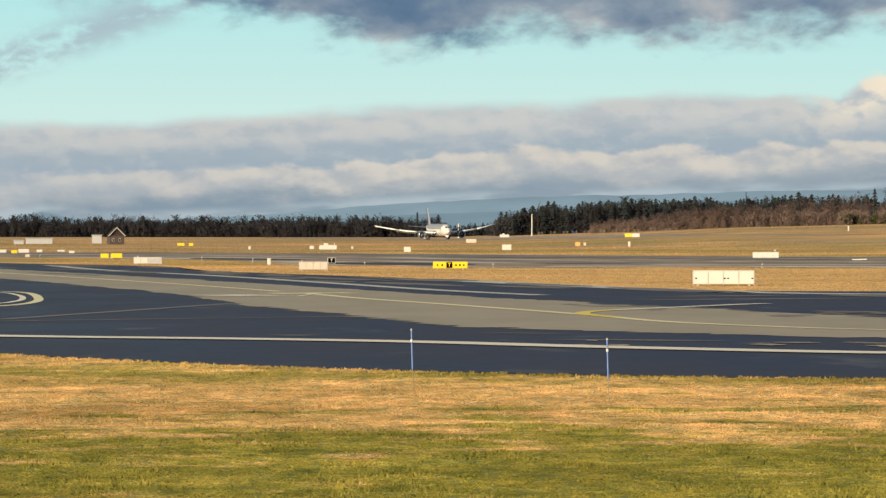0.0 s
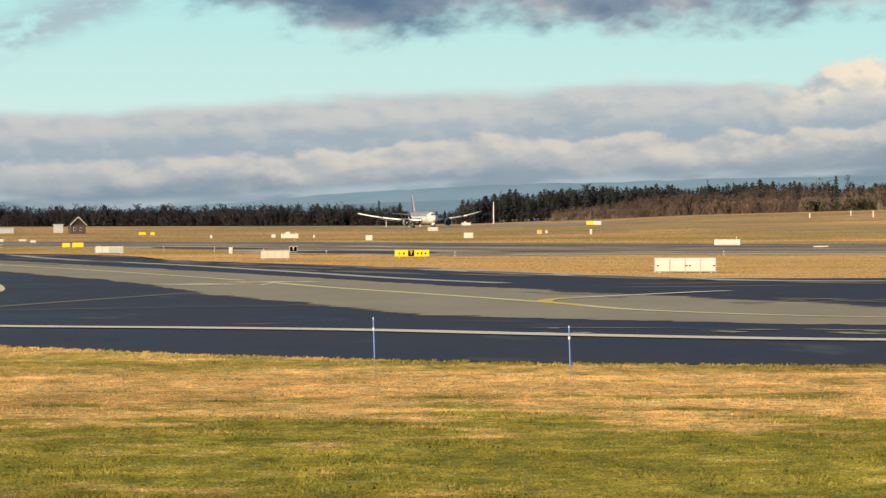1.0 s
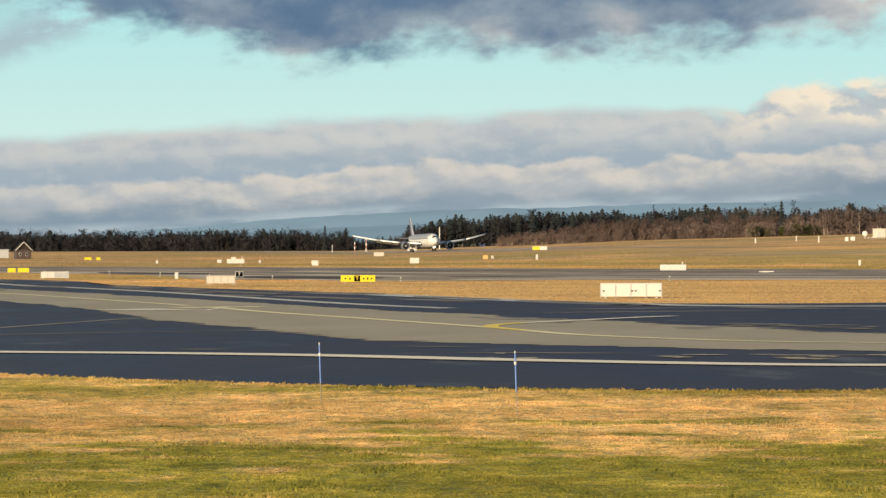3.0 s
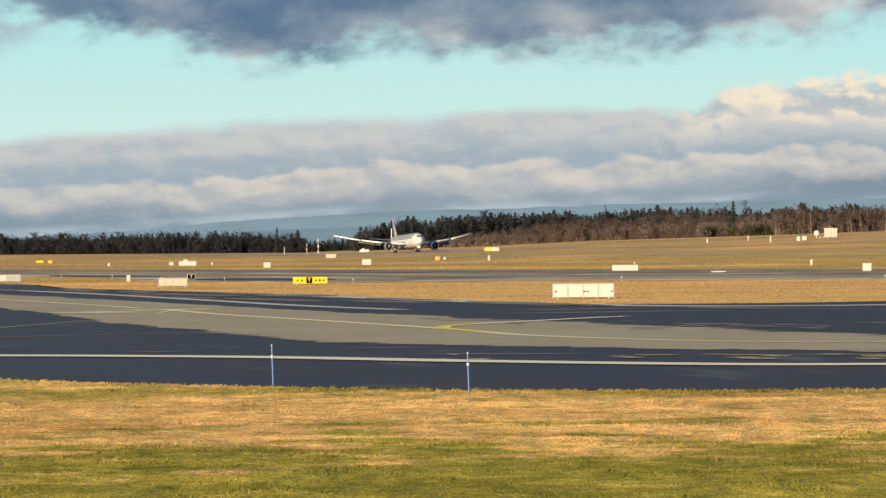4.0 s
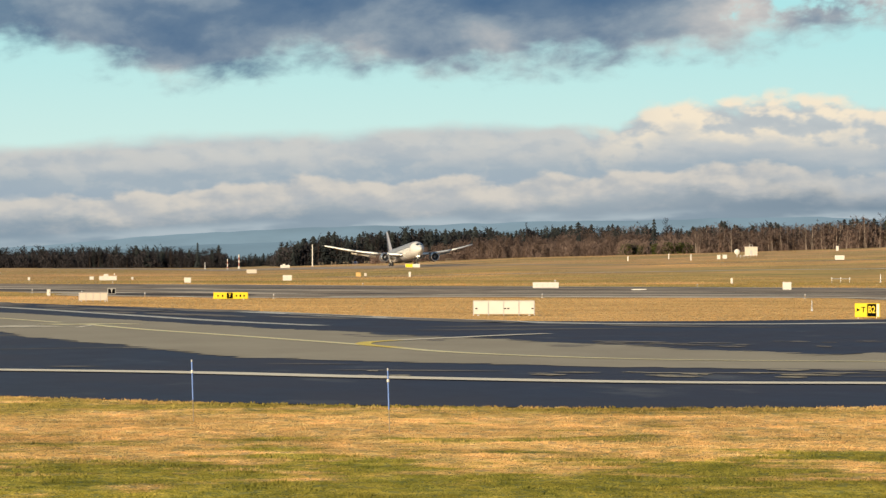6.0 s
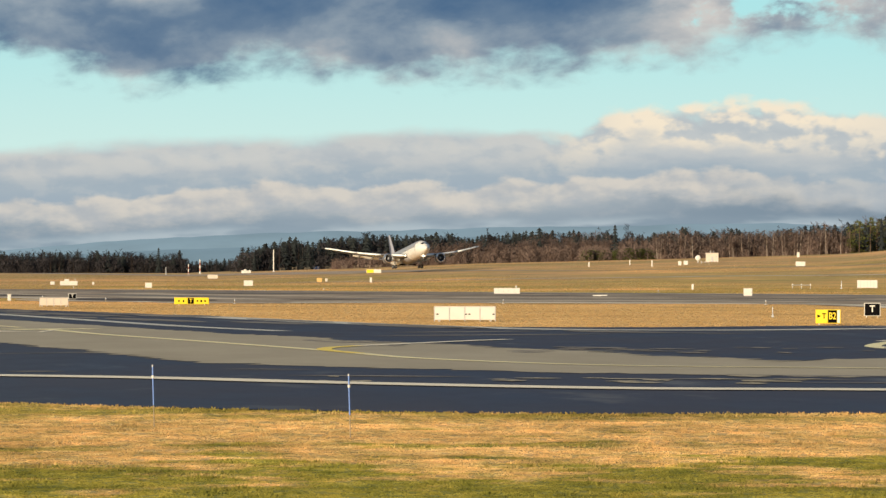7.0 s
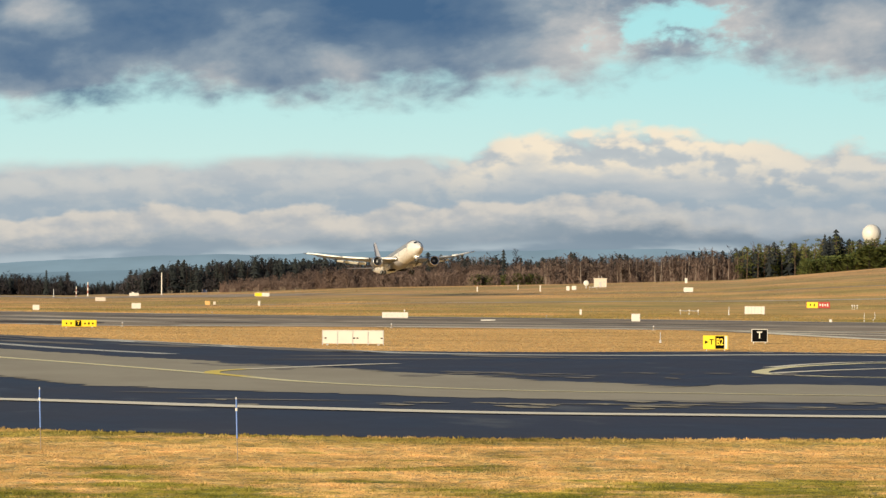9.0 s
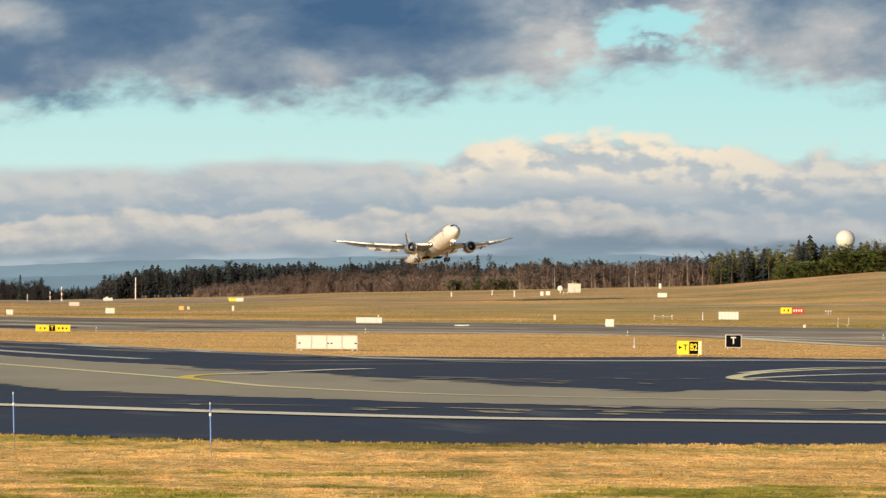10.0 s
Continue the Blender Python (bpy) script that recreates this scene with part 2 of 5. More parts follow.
    clods = n.mix(n.span(y, 190, 260), n.ramp(clod, [(0.32, (0.58, 0.66, 0.60)), (0.45, (0.92, 0.95, 0.92)), (0.56, (1.04, 1.02, 1.0)), (0.70, (1.34, 1.24, 1.20))]), (1, 1, 1, 1))
    c = n.mix(1.0, c, clods, "MULTIPLY")
    if island:
        r = n.put("ShaderNodeNewGeometry").outputs["Random Per Island"]
        c = n.mix(1.0, c, n.ramp(r, [(0.0, (0.90, 0.90, 0.88)), (0.5, (1, 1, 1)), (1.0, (1.10, 1.08, 1.05))]), "MULTIPLY")
    return c, speck


STRAW = [(0.33, 0.202, 0.086), (0.46, 0.300, 0.134), (0.55, 0.40, 0.21)]
TURF = [(0.112, 0.106, 0.020), (0.190, 0.172, 0.034), (0.31, 0.262, 0.068)]


def grass(name, island=False):
    def build(n, s):
        c, speck = grass_colours(n, island)
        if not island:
            sun_gain = n.mix(n.span(n.put("ShaderNodeSeparateXYZ", {0: n.put("ShaderNodeNewGeometry").outputs["Position"]}).outputs[1], 200, 400), (1.35, 1.3, 1.2, 1), (1.75, 1.6, 1.35, 1))
            c = n.mix(1.0, c, sun_gain, "MULTIPLY")   # warm sunlight put into the sheet's colour between the lit blades
        n.link(c, s.inputs["Base Color"])
        s.inputs["Roughness"].default_value = 0.85
        s.inputs["Specular IOR Level"].default_value = 0.15
        if not island:
            n.link(n.put("ShaderNodeBump", {"Strength": 0.5, "Distance": 0.15, "Height": speck}).outputs[0], s.inputs["Normal"])
    return material(name, build)


def asphalt(name, a, b, rough, worn=0.0, spec=0.25):
    def build(n, s):
        g = n.put("ShaderNodeNewGeometry")
        sep = n.put("ShaderNodeSeparateXYZ", {0: g.outputs["Position"]})
        x, y = sep.outputs[0], sep.outputs[1]
        big = n.noise(n.xyz(n.math("MULTIPLY", x, 0.12), n.math("MULTIPLY", y, 0.035)), 1.0, 5.0, 0.6)
        grit = n.noise(g.outputs["Position"], 6.0, 4.0, 0.7)
        f = n.math("ADD", n.math("MULTIPLY", big, 1 - 0.35), n.math("MULTIPLY", grit, 0.35))
        c = n.mix(n.span(f, 0.3, 0.7), (*a, 1), (*b, 1))
        if worn:
            scuff = n.noise(n.xyz(n.math("MULTIPLY", x, 0.16), n.math("MULTIPLY", y, 0.055), 4.0), 1.0, 5.0, 0.62)
            c = n.mix(n.span(scuff, 0.57, 0.70, 0.0, worn), c, (0.20, 0.19, 0.17, 1))
        n.link(c, s.inputs["Base Color"])
        n.link(n.span(big, 0.3, 0.7, rough - 0.08, rough + 0.08), s.inputs["Roughness"])
        s.inputs["Specular IOR Level"].default_value = spec
        n.link(n.put("ShaderNodeBump", {"Strength": 0.35, "Distance": 0.01, "Height": grit}).outputs[0], s.inputs["Normal"])
    return material(name, build)


M = {}
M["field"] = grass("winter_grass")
M["tuft"] = grass("grass_blades", True)
M["dark_asphalt"] = asphalt("damp_dark_asphalt", (0.026, 0.022, 0.034), (0.046, 0.040, 0.055), 0.60, worn=0.38, spec=0.36)
M["grey_asphalt"] = asphalt("dry_grey_asphalt", (0.37, 0.31, 0.225), (0.46, 0.395, 0.295), 0.9, spec=0.06)
M["far_asphalt"] = asphalt("far_asphalt", (0.25, 0.19, 0.145), (0.50, 0.395, 0.295), 0.9, worn=0.4, spec=0.06)
M["runway_asphalt"] = asphalt("runway_asphalt", (0.36, 0.27, 0.20), (0.50, 0.39, 0.29), 0.9, spec=0.06)
M["far_light"] = asphalt("pale_far_asphalt", (0.55, 0.45, 0.34), (0.74, 0.62, 0.48), 0.9, spec=0.06)
M["scuff"] = asphalt("half_dry_asphalt", (0.19, 0.165, 0.145), (0.30, 0.265, 0.23), 0.8, spec=0.06)
M["line_white"] = paint("white_line_paint", (0.93, 0.81, 0.62), 0.7, vary=0.06, scale=0.5, spec=0.06)
M["line_yellow"] = paint("yellow_line_paint", (0.95, 0.80, 0.46), 0.6, vary=0.1, scale=0.5, spec=0.06)
M["line_hook"] = paint("fresh_yellow_line_paint", (0.98, 0.70, 0.16), 0.6, vary=0.1, scale=0.5, spec=0.06)
M["tyre_mark"] = asphalt("rubbered_asphalt", (0.085, 0.068, 0.060), (0.16, 0.13, 0.11), 0.8, spec=0.06)
M["line_faded"] = paint("faded_line_paint", (0.60, 0.56, 0.48), 0.7, vary=0.25, scale=0.4, spec=0.06)
M["white"] = paint("white_coat", (0.62, 0.59, 0.54), 0.45, vary=0.05, scale=1.0, dirt=0.12)
M["cream"] = paint("cream_coat", (0.58, 0.50, 0.42), 0.5, vary=0.06, scale=1.0, dirt=0.15)
M["grey"] = paint("grey_coat", (0.42, 0.42, 0.43), 0.5, vary=0.1)
M["dark"] = paint("black_coat", (0.004, 0.0035, 0.004), 0.8, vary=0.2, spec=0.05)
M["yellow"] = paint("yellow_sign_face", (0.78, 0.57, 0.02), 0.4, vary=0.04)
M["red"] = paint("red_sign_face", (0.34, 0.035, 0.025), 0.4, vary=0.05)
M["mast_red"] = paint("weathered_red_coat", (0.30, 0.11, 0.09), 0.6, vary=0.1)
M["orange"] = paint("orange_coat", (0.60, 0.36, 0.13), 0.45, vary=0.08)
M["blue"] = paint("blue_pole_coat", (0.10, 0.20, 0.52), 0.4, vary=0.1)
M["stake"] = paint("dull_brown_stake", (0.26, 0.21, 0.15), 0.7, vary=0.2)
M["steel"] = paint("galvanised_steel", (0.52, 0.53, 0.54), 0.45, metal=0.6, vary=0.1)
M["brick_red"] = paint("red_brown_boards", (0.075, 0.05, 0.045), 0.8, vary=0.2)
M["roof"] = paint("dark_roof", (0.05, 0.045, 0.045), 0.8, vary=0.2)
M["glass_dark"] = paint("dark_glass", (0.015, 0.018, 0.022), 0.12, vary=0.1)


# ---- mesh helpers ----
def mesh_from(name, verts, faces, mat):
    me = bpy.data.meshes.new(name)
    me.from_pydata([tuple(v) for v in verts], [], [tuple(f) for f in faces])
    me.materials.append(mat)
    me.update()
    return me


def part(name, bm, mat, parent=None, label="", smooth=False):
    me = bpy.data.meshes.new(name)
    bm.normal_update()
    if smooth:
        for f in bm.faces:
            f.smooth = True
    bm.to_mesh(me)
    bm.free()
    me.materials.append(mat)
    ob = new(name, me)
    if parent is not None:
        ob.parent = parent
    if label:
        ob["label"] = label
    return ob


def empty(name, label, category, m=Matrix(), group="", kind=""):
    ob = new(name)
    ob.matrix_basis = m
    return tagged(ob, label, category, group, kind)


def box(x0, x1, y0, y1, z0, z1, bevel=0.02, bm=None):
    bm = bm or bmesh.new()
    made = bmesh.ops.create_cube(bm, size=1.0, matrix=Matrix.LocRotScale(((x0 + x1) / 2, (y0 + y1) / 2, (z0 + z1) / 2), None, (x1 - x0, y1 - y0, z1 - z0)))
    if bevel:
        edges = list({e for v in made["verts"] for e in v.link_edges})
        bmesh.ops.bevel(bm, geom=edges, offset=bevel, segments=1, affect="EDGES")
    return bm


def rod(a, b, r0, r1=None, n=8, bm=None):
    bm = bm or bmesh.new()
    a, b = Vector(a), Vector(b)
    turn = (b - a).to_track_quat("Z", "Y").to_matrix().to_4x4()
    bmesh.ops.create_cone(bm, cap_ends=True, segments=n, radius1=r0, radius2=r0 if r1 is None else r1, depth=(b - a).length,
                          matrix=Matrix.Translation((a + b) / 2) @ turn)
    return bm


def smooth_line(points, step=2.0):
    """A smooth curve through a few points of the plan (Catmull-Rom), in steps of about that length."""
    p = [Vector(q) for q in points]
    p = [2 * p[0] - p[1], *p, 2 * p[-1] - p[-2]]
    out = []
    for a, b, c, d in zip(p, p[1:], p[2:], p[3:]):
        k = max(1, int((c - b).length / step))
        for i in range(k):
            t = i / k
            out.append(0.5 * (2 * b + (c - a) * t + (2 * a - 5 * b + 4 * c - d) * t * t + (3 * b - a - 3 * c + d) * t ** 3))
    return out + [p[-2]]


# ---- ground ----
RISE_AZ = (-6, 0, 1, 4, 6, 7.2, 9, 11.3, 14)
RISE_Z = (0.9, 0.7, 2.3, 6.5, 8, 9, 10.8, 17.4, 18)
RISE_D = (2600, 2500, 2300, 2000, 1950, 1900, 1900, 1900, 1900)


def ground_z(x, y):
    """The lie of the land: level out to 900 m, then a slow rise towards the woods, higher to the east."""
    a, d = np.degrees(np.arctan2(x, y)), np.hypot(x, y)
    s = np.clip((d - 900) / (np.interp(a, RISE_AZ, RISE_D) - 900), 0, 1)
    return np.interp(a, RISE_AZ, RISE_Z) * s * s * (3 - 2 * s)


def build_ground():
    xs = np.concatenate([np.linspace(-4900, -500, 12)[:-1], np.arange(-500, 701, 12.5), np.linspace(700, 4900, 12)[1:]])
    ys = np.concatenate([np.linspace(-4900, 0, 12)[:-1], np.arange(0, 2701, 25.0), np.linspace(2700, 4950, 14)[1:]])
    gx, gy = np.meshgrid(xs, ys)
    gz = ground_z(gx, gy)
    nx = len(xs)
    verts = np.stack([gx, gy, gz], -1).reshape(-1, 3)
    faces = [(j * nx + i, j * nx + i + 1, (j + 1) * nx + i + 1, (j + 1) * nx + i) for j in range(len(ys) - 1) for i in range(nx - 1)]
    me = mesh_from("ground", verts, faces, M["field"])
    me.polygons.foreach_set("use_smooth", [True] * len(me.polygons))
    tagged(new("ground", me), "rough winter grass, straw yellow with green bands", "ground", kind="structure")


def band(name, near, far, z, mat, label, category, rows=1, kind="structure"):
    """A strip of paving between two lines of equally many points."""
    verts, faces = [], []
    for a, b in zip(near, far):
        for k in range(rows + 1):
            q = a.lerp(b, k / rows)
            verts.append((q.x, q.y, float(ground_z(q.x, q.y)) + z))
    w = rows + 1
    for i in range(len(near) - 1):
        for k in range(rows):
            faces.append((i * w + k, (i + 1) * w + k, (i + 1) * w + k + 1, i * w + k + 1))
    return tagged(new(name, mesh_from(name, verts, faces, mat)), label, category, kind=kind)


def resample(line, n):
    d = [0.0]
    for a, b in zip(line, line[1:]):
        d.append(d[-1] + (b - a).length)
    t = np.linspace(0, d[-1], n)
    return [Vector((float(np.interp(q, d, [p.x for p in line])), float(np.interp(q, d, [p.y for p in line])))) for q in t]


def stripe(line, width, z, mat, label="painted line on the paving", name="marking", breaks=None, taper=False):
    """A painted line along a curve of the plan."""
    verts, faces = [], []
    for i, p in enumerate(line):
        d = (line[min(i + 1, len(line) - 1)] - line[max(i - 1, 0)]).normalized()
        o = Vector((-d.y, d.x)) * width / 2 * (math.sin(math.pi * (i + 0.15) / (len(line) - 0.7)) ** 0.7 if taper else 1.0)
        for q in (p - o, p + o):
            verts.append((q.x, q.y, float(ground_z(q.x, q.y)) + z))
        if i and not (breaks and breaks(i)):
            faces.append((2 * i - 2, 2 * i, 2 * i + 1, 2 * i - 1))
    return tagged(new(name, mesh_from(name, verts, faces, mat)), label, "marking", kind="structure")


def near_edge(x):
    return 152.5 + (0.0217 * (x - 18) ** 2 if x < 18 else 0.006 * (x - 18) ** 2)


build_ground()
rnd = random.Random(5)
# the taxiway and its shoulders: dark asphalt from the verge to the far grass
edge_near = [Vector((x, near_edge(x))) for x in np.linspace(-75, 130, 400)]
edge_far = smooth_line([(-190, 930), (-110, 765), (-72, 683), (-42, 620), (-34, 566), (-20, 517), (-5, 474), (6.6, 424), (14.6, 397), (24, 374), (40, 368), (60, 378), (80, 372), (150, 400)])
M_EDGE = resample(edge_far, 400)
band("taxiway", edge_near, M_EDGE, 0.03, M["dark_asphalt"], "dark damp asphalt of a curving taxiway", "taxiway", rows=6)
# its dry, worn middle: middle line with the widths to either side
WORN = [(-130, 760, 9, 9), (-80, 610, 9, 9), (-55, 523, 9, 9), (-30, 430, 9, 10), (-12, 356, 9, 11), (0.6, 300, 12, 14), (9, 265, 15, 15), (14.5, 242, 15, 15), (23, 226, 17, 14), (33, 220, 24, 15), (46, 215.5, 28, 14), (80, 212, 40, 14), (130, 214, 40, 14)]
mid = smooth_line([w[:2] for w in WORN], 0.7)


def worn_strip():
    n = len(mid)
    a, b = [], []
    for i, p in enumerate(mid):
        d = (mid[min(i + 1, n - 1)] - mid[max(i - 1, 0)]).normalized()
        o = Vector((-d.y, d.x))
        k = min(range(len(WORN)), key=lambda j: (Vector(WORN[j][:2]) - p).length)
        j = k + 1 if k + 1 < len(WORN) and (k == 0 or (Vector(WORN[k + 1][:2]) - p).length < (Vector(WORN[k - 1][:2]) - p).length) else max(k - 1, 0)
        dk, dj = (Vector(WORN[k][:2]) - p).length, (Vector(WORN[j][:2]) - p).length
        f = dj / (dk + dj + 1e-6)
        l, r = (WORN[k][q] * f + WORN[j][q] * (1 - f) for q in (2, 3))
        rough = 1.0 + 1.6 * max(0.0, min(1.0, (p.x + 5) / 20))
        l += rough * (noise.noise((i * 0.045, 0, 1)) * 1.5 + noise.noise((i * 0.31, 0, 1)) * 1.0) + (rough - 1.0) * noise.noise((i * 0.83, 3, 1)) * 2.2
        r += rough * (noise.noise((i * 0.045, 5, 1)) * 1.3 + noise.noise((i * 0.31, 5, 1)) * 0.9) + (rough - 1.0) * noise.noise((i * 0.83, 7, 1)) * 1.4
        a.append(p - o * r)
        b.append(p + o * l)
    return band("taxiway_middle", a, b, 0.05, M["grey_asphalt"], "dry grey worn asphalt along the taxiway's middle", "taxiway", rows=4)


worn_strip()
# painted lines
stripe(smooth_line([(-75, 262), (-45, 228), (-22.3, 212.1), (-10.6, 206.7), (-1.5, 201), (7.4, 192), (18.5, 183.4), (27.4, 181.2), (36.2, 179.4), (60, 178), (120, 178)]), 3.1, 0.078, M["line_white"], "white edge line across the dark asphalt")
CENTRE = [(-130, 760), (-80, 610), (-55, 523), (-30, 430), (-12, 356.5), (-6.3, 328), (0.6, 300.5), (9, 265.3), (13.6, 243), (22.5, 226), (33.2, 220), (43.6, 216.4), (80, 212), (130, 214)]
stripe([p for p in mid if p.x < -14], 0.8, 0.075, M["line_yellow"], "pale yellow centre line on the taxiway")
stripe(smooth_line(CENTRE[4:], 1.0), 1.05, 0.075, M["line_yellow"], "yellow centre line on the taxiway")
stripe(smooth_line([(10.6, 257), (9.3, 264), (8.9, 269), (9.6, 275), (11.6, 281)], 0.7), 1.0, 0.080, M["line_hook"], "bright yellow hook where the branch line leaves")
stripe(smooth_line([(11.6, 281), (14.9, 288), (20.8, 300.5), (23.5, 305)], 1.0), 1.1, 0.080, M["line_white"], "pale branch line curving off the centre line")
stripe(smooth_line([(-18.6, 341), (-16.5, 343), (-14.0, 345)], 0.5), 7.0, 0.08, M["line_white"], "pale painted block on the taxiway", breaks=lambda i: i % 5 == 0)
stripe(smooth_line([(-14.6, 352.7), (-11, 354.5), (-7.6, 356)], 0.5), 5.0, 0.081, M["line_yellow"], "pale yellow painted block on the taxiway", breaks=lambda i: i % 6 == 0)
stripe(smooth_line([(-11.6, 338), (-11.2, 344), (-10.6, 350)], 0.5), 0.5, 0.082, M["line_white"], "short pale stroke on the taxiway")
stripe(smooth_line([(-46, 372), (-38.5, 366.2), (-35.1, 356.5), (-32, 333), (-30.3, 312), (-31.2, 296.4), (-36, 285)], 1.5), 0.75, 0.056, M["line_yellow"], "yellow loop line on the dark asphalt")
stripe(smooth_line([(-46, 366), (-38.3, 360), (-35.6, 350), (-33.2, 333), (-32, 316), (-33, 303), (-38, 293)], 1.5), 0.5, 0.058, M["line_white"], "white line inside the yellow loop")
stripe(smooth_line([(95, 345), (64.7, 321.3), (57.3, 311.8), (50.4, 296.5), (45.7, 277.5), (47.7, 267.3), (53.1, 263.7), (75, 259), (110, 256)], 1.5), 1.15, 0.056, M["line_yellow"], "yellow loop line on the dark asphalt")
stripe(smooth_line([(110, 312), (75, 303), (60, 297), (53.2, 289.2), (48.5, 281), (46.5, 277)], 1.5), 1.1, 0.058, M["line_white"], "inner white line of the loop")
stripe(smooth_line([(95, 349), (64, 325), (56.5, 315), (49.6, 298)], 1.5), 1.0, 0.057, M["line_white"], "white line beside the yellow loop")
far_line = [p.lerp(q, 0.10) for p, q in zip(M_EDGE, edge_near)]
stripe([p for p in far_line if p.x > 0], 4.5, 0.052, M["line_faded"], "faded edge line near the far grass")
stripe(smooth_line([(-60, 640), (-45.9, 565), (-25, 485), (-10, 418), (0, 373), (8, 346)], 2.0), 2.0, 0.052, M["line_faded"], "pale edge line near the far grass")
for ends in (((-26.5, 252), (-15.2, 307)), ((-26, 247.3), (-4.8, 261.5))):
    stripe([Vector(ends[0]).lerp(Vector(ends[1]), k / 20) for k in range(21)], 1.1, 0.0525, M["scuff"], "thin worn line on dark asphalt", "scuff")
for a, b in (((16, 338), (30, 345)), ((14, 322), (34, 330)), ((5, 206), (14, 203)), ((-9, 214), (-6, 214)), ((24, 207), (40, 201)), ((22, 199), (32, 197)), ((2, 219), (7, 217)), ((28, 192), (38, 191))):
    mp = [Vector(a).lerp(Vector(b), k / 12) for k in range(13)]
    stripe(mp, rnd.uniform(1.2, 2.2) * (a[1] / 230) ** 1.5, 0.054, M["scuff"], "dry grey scuff on dark asphalt", "scuff", taper=True)
for k in range(46):
    f, i = rnd.uniform(0.02, 0.30), rnd.randrange(90, 330)
    n_pts = rnd.randrange(4, 16)
    mp = [M_EDGE[j].lerp(edge_near[j], f + 0.004 * (j - i) * rnd.uniform(0.5, 1.0)) for j in range(i, min(i + n_pts, 399))]
    stripe(mp, rnd.uniform(2.0, 6.0), 0.0535 + 0.0002 * k, M["scuff"], "dry scuff on dark asphalt", "scuff", taper=True)


def dry_patches(spots, z, mat, label):
    """Ragged dry patches on damp paving, one sheet each. spots: (x, y, width, depth)."""
    verts, faces = [], []
    for k, (x, y, w, d) in enumerate(spots):
        cols = max(6, int(w * 4))
        at = len(verts)
        for q in range(cols + 1):
            f = q / cols
            swell = math.sin(math.pi * min(max(f, 0.04), 0.96)) ** 0.6
            xx, yy, zz = x + w * f, y - 0.2 * w * f, z + 0.0004 * k
            verts += [(xx, yy - d / 2 * swell * rnd.uniform(0.35, 1.0), zz), (xx, yy + d / 2 * swell * rnd.uniform(0.35, 1.0), zz)]
            if q:
                a = at + 2 * q
                faces.append((a - 2, a, a + 1, a - 1))
    tagged(new("dry_patch", mesh_from("dry_patch", verts, faces, mat)), label, "paving", kind="structure")


near_spots, far_spots = [], []
for k in range(46):
    x = rnd.uniform(4, 60)
    near_spots.append((x, rnd.triangular(190, 205, 203 if x < 16 else 198), rnd.uniform(0.5, 2.4), rnd.uniform(1.5, 5.0)))
for k in range(34):
    x = rnd.uniform(6, 54)
    far_spots.append((x, (324 - 3.0 * x if x < 20 else 262) + rnd.uniform(-4, 14), rnd.uniform(0.8, 3.4), rnd.uniform(2.0, 6.5)))
dry_patches(near_spots, 0.0560, M["grey_asphalt"], "dry grey patches on damp dark asphalt")
dry_patches(far_spots, 0.0562, M["scuff"], "half-dry patches on damp dark asphalt")
for k in range(14):
    x = 60 + k * 4.0
    stripe([Vector((x, 371 - k * 0.6)), Vector((x + 2.2, 370.7 - k * 0.6))], 1.0, 0.06, M["line_white"], "white dash at the paving's edge")

# the second taxiway, and the runway behind it
r2_near = resample(smooth_line([(-300, 1010), (-150, 880), (-60, 790), (-12, 640), (6, 604), (40, 606), (80, 590), (130, 560), (300, 500)]), 240)
r2_far = resample(smooth_line([(-300, 1190), (-150, 1060), (-60, 980), (0, 925), (32, 876), (70, 842), (110, 800), (160, 740), (360, 640)]), 240)
r2 = band("taxiway_far", r2_near, r2_far, 0.03, M["far_asphalt"], "grey asphalt of a second taxiway with tyre marks", "taxiway", rows=5)
for f, w, m in ((0.07, 16.0, "far_light"), (0.24, 11.0, "far_light"), (0.50, 9.0, "far_light"), (0.72, 14.0, "scuff"), (0.95, 24.0, "scuff"), (0.36, 12.0, "scuff")):
    stripe([a.lerp(b, f + 0.03 * noise.noise((a.x * 0.02, f * 9, 0))) for a, b in zip(r2_near, r2_far)], w, 0.05 + f * 0.01, M[m], "mark along the second taxiway", breaks=lambda i: noise.noise((i * 0.06, f * 40, 2)) < -0.12)
for a, b, w in (((-16, 694), (1, 636), 22), ((-4, 806), (46, 800), 16), ((8, 676), (30, 668), 12), ((48, 770), (74, 752), 14), ((-46, 800), (-26, 742), 16), ((80, 700), (112, 676), 14)):
    stripe([Vector(a).lerp(Vector(b), k / 12) for k in range(13)], w, 0.064, M["tyre_mark"], "dark rubber streak on the second taxiway", "scuff", taper=True)
stripe(smooth_line([(-26, 668), (-17, 640), (-9, 625)], 2.0), 9.0, 0.066, M["far_light"], "pale curved line on the second taxiway", taper=True)
stripe([p for p in r2_far if -20 < p.x < 200], 7.0, 0.066, M["far_light"], "pale far edge of the second taxiway")
stripe([p for p in r2_near if p.x > -8], 4.5, 0.067, M["line_white"], "pale line along the near edge of the second taxiway", breaks=lambda i: noise.noise((i * 0.09, 3, 2)) < -0.15)
band("taxiway_link", resample([Vector(p) for p in ((86, 580), (90, 525), (95, 466), (112, 440), (170, 425))], 30), resample([Vector(p) for p in ((98, 588), (114, 548), (132, 520), (165, 500), (220, 480))], 30), 0.045, M["far_asphalt"], "grey asphalt link between the two taxiways", "taxiway")
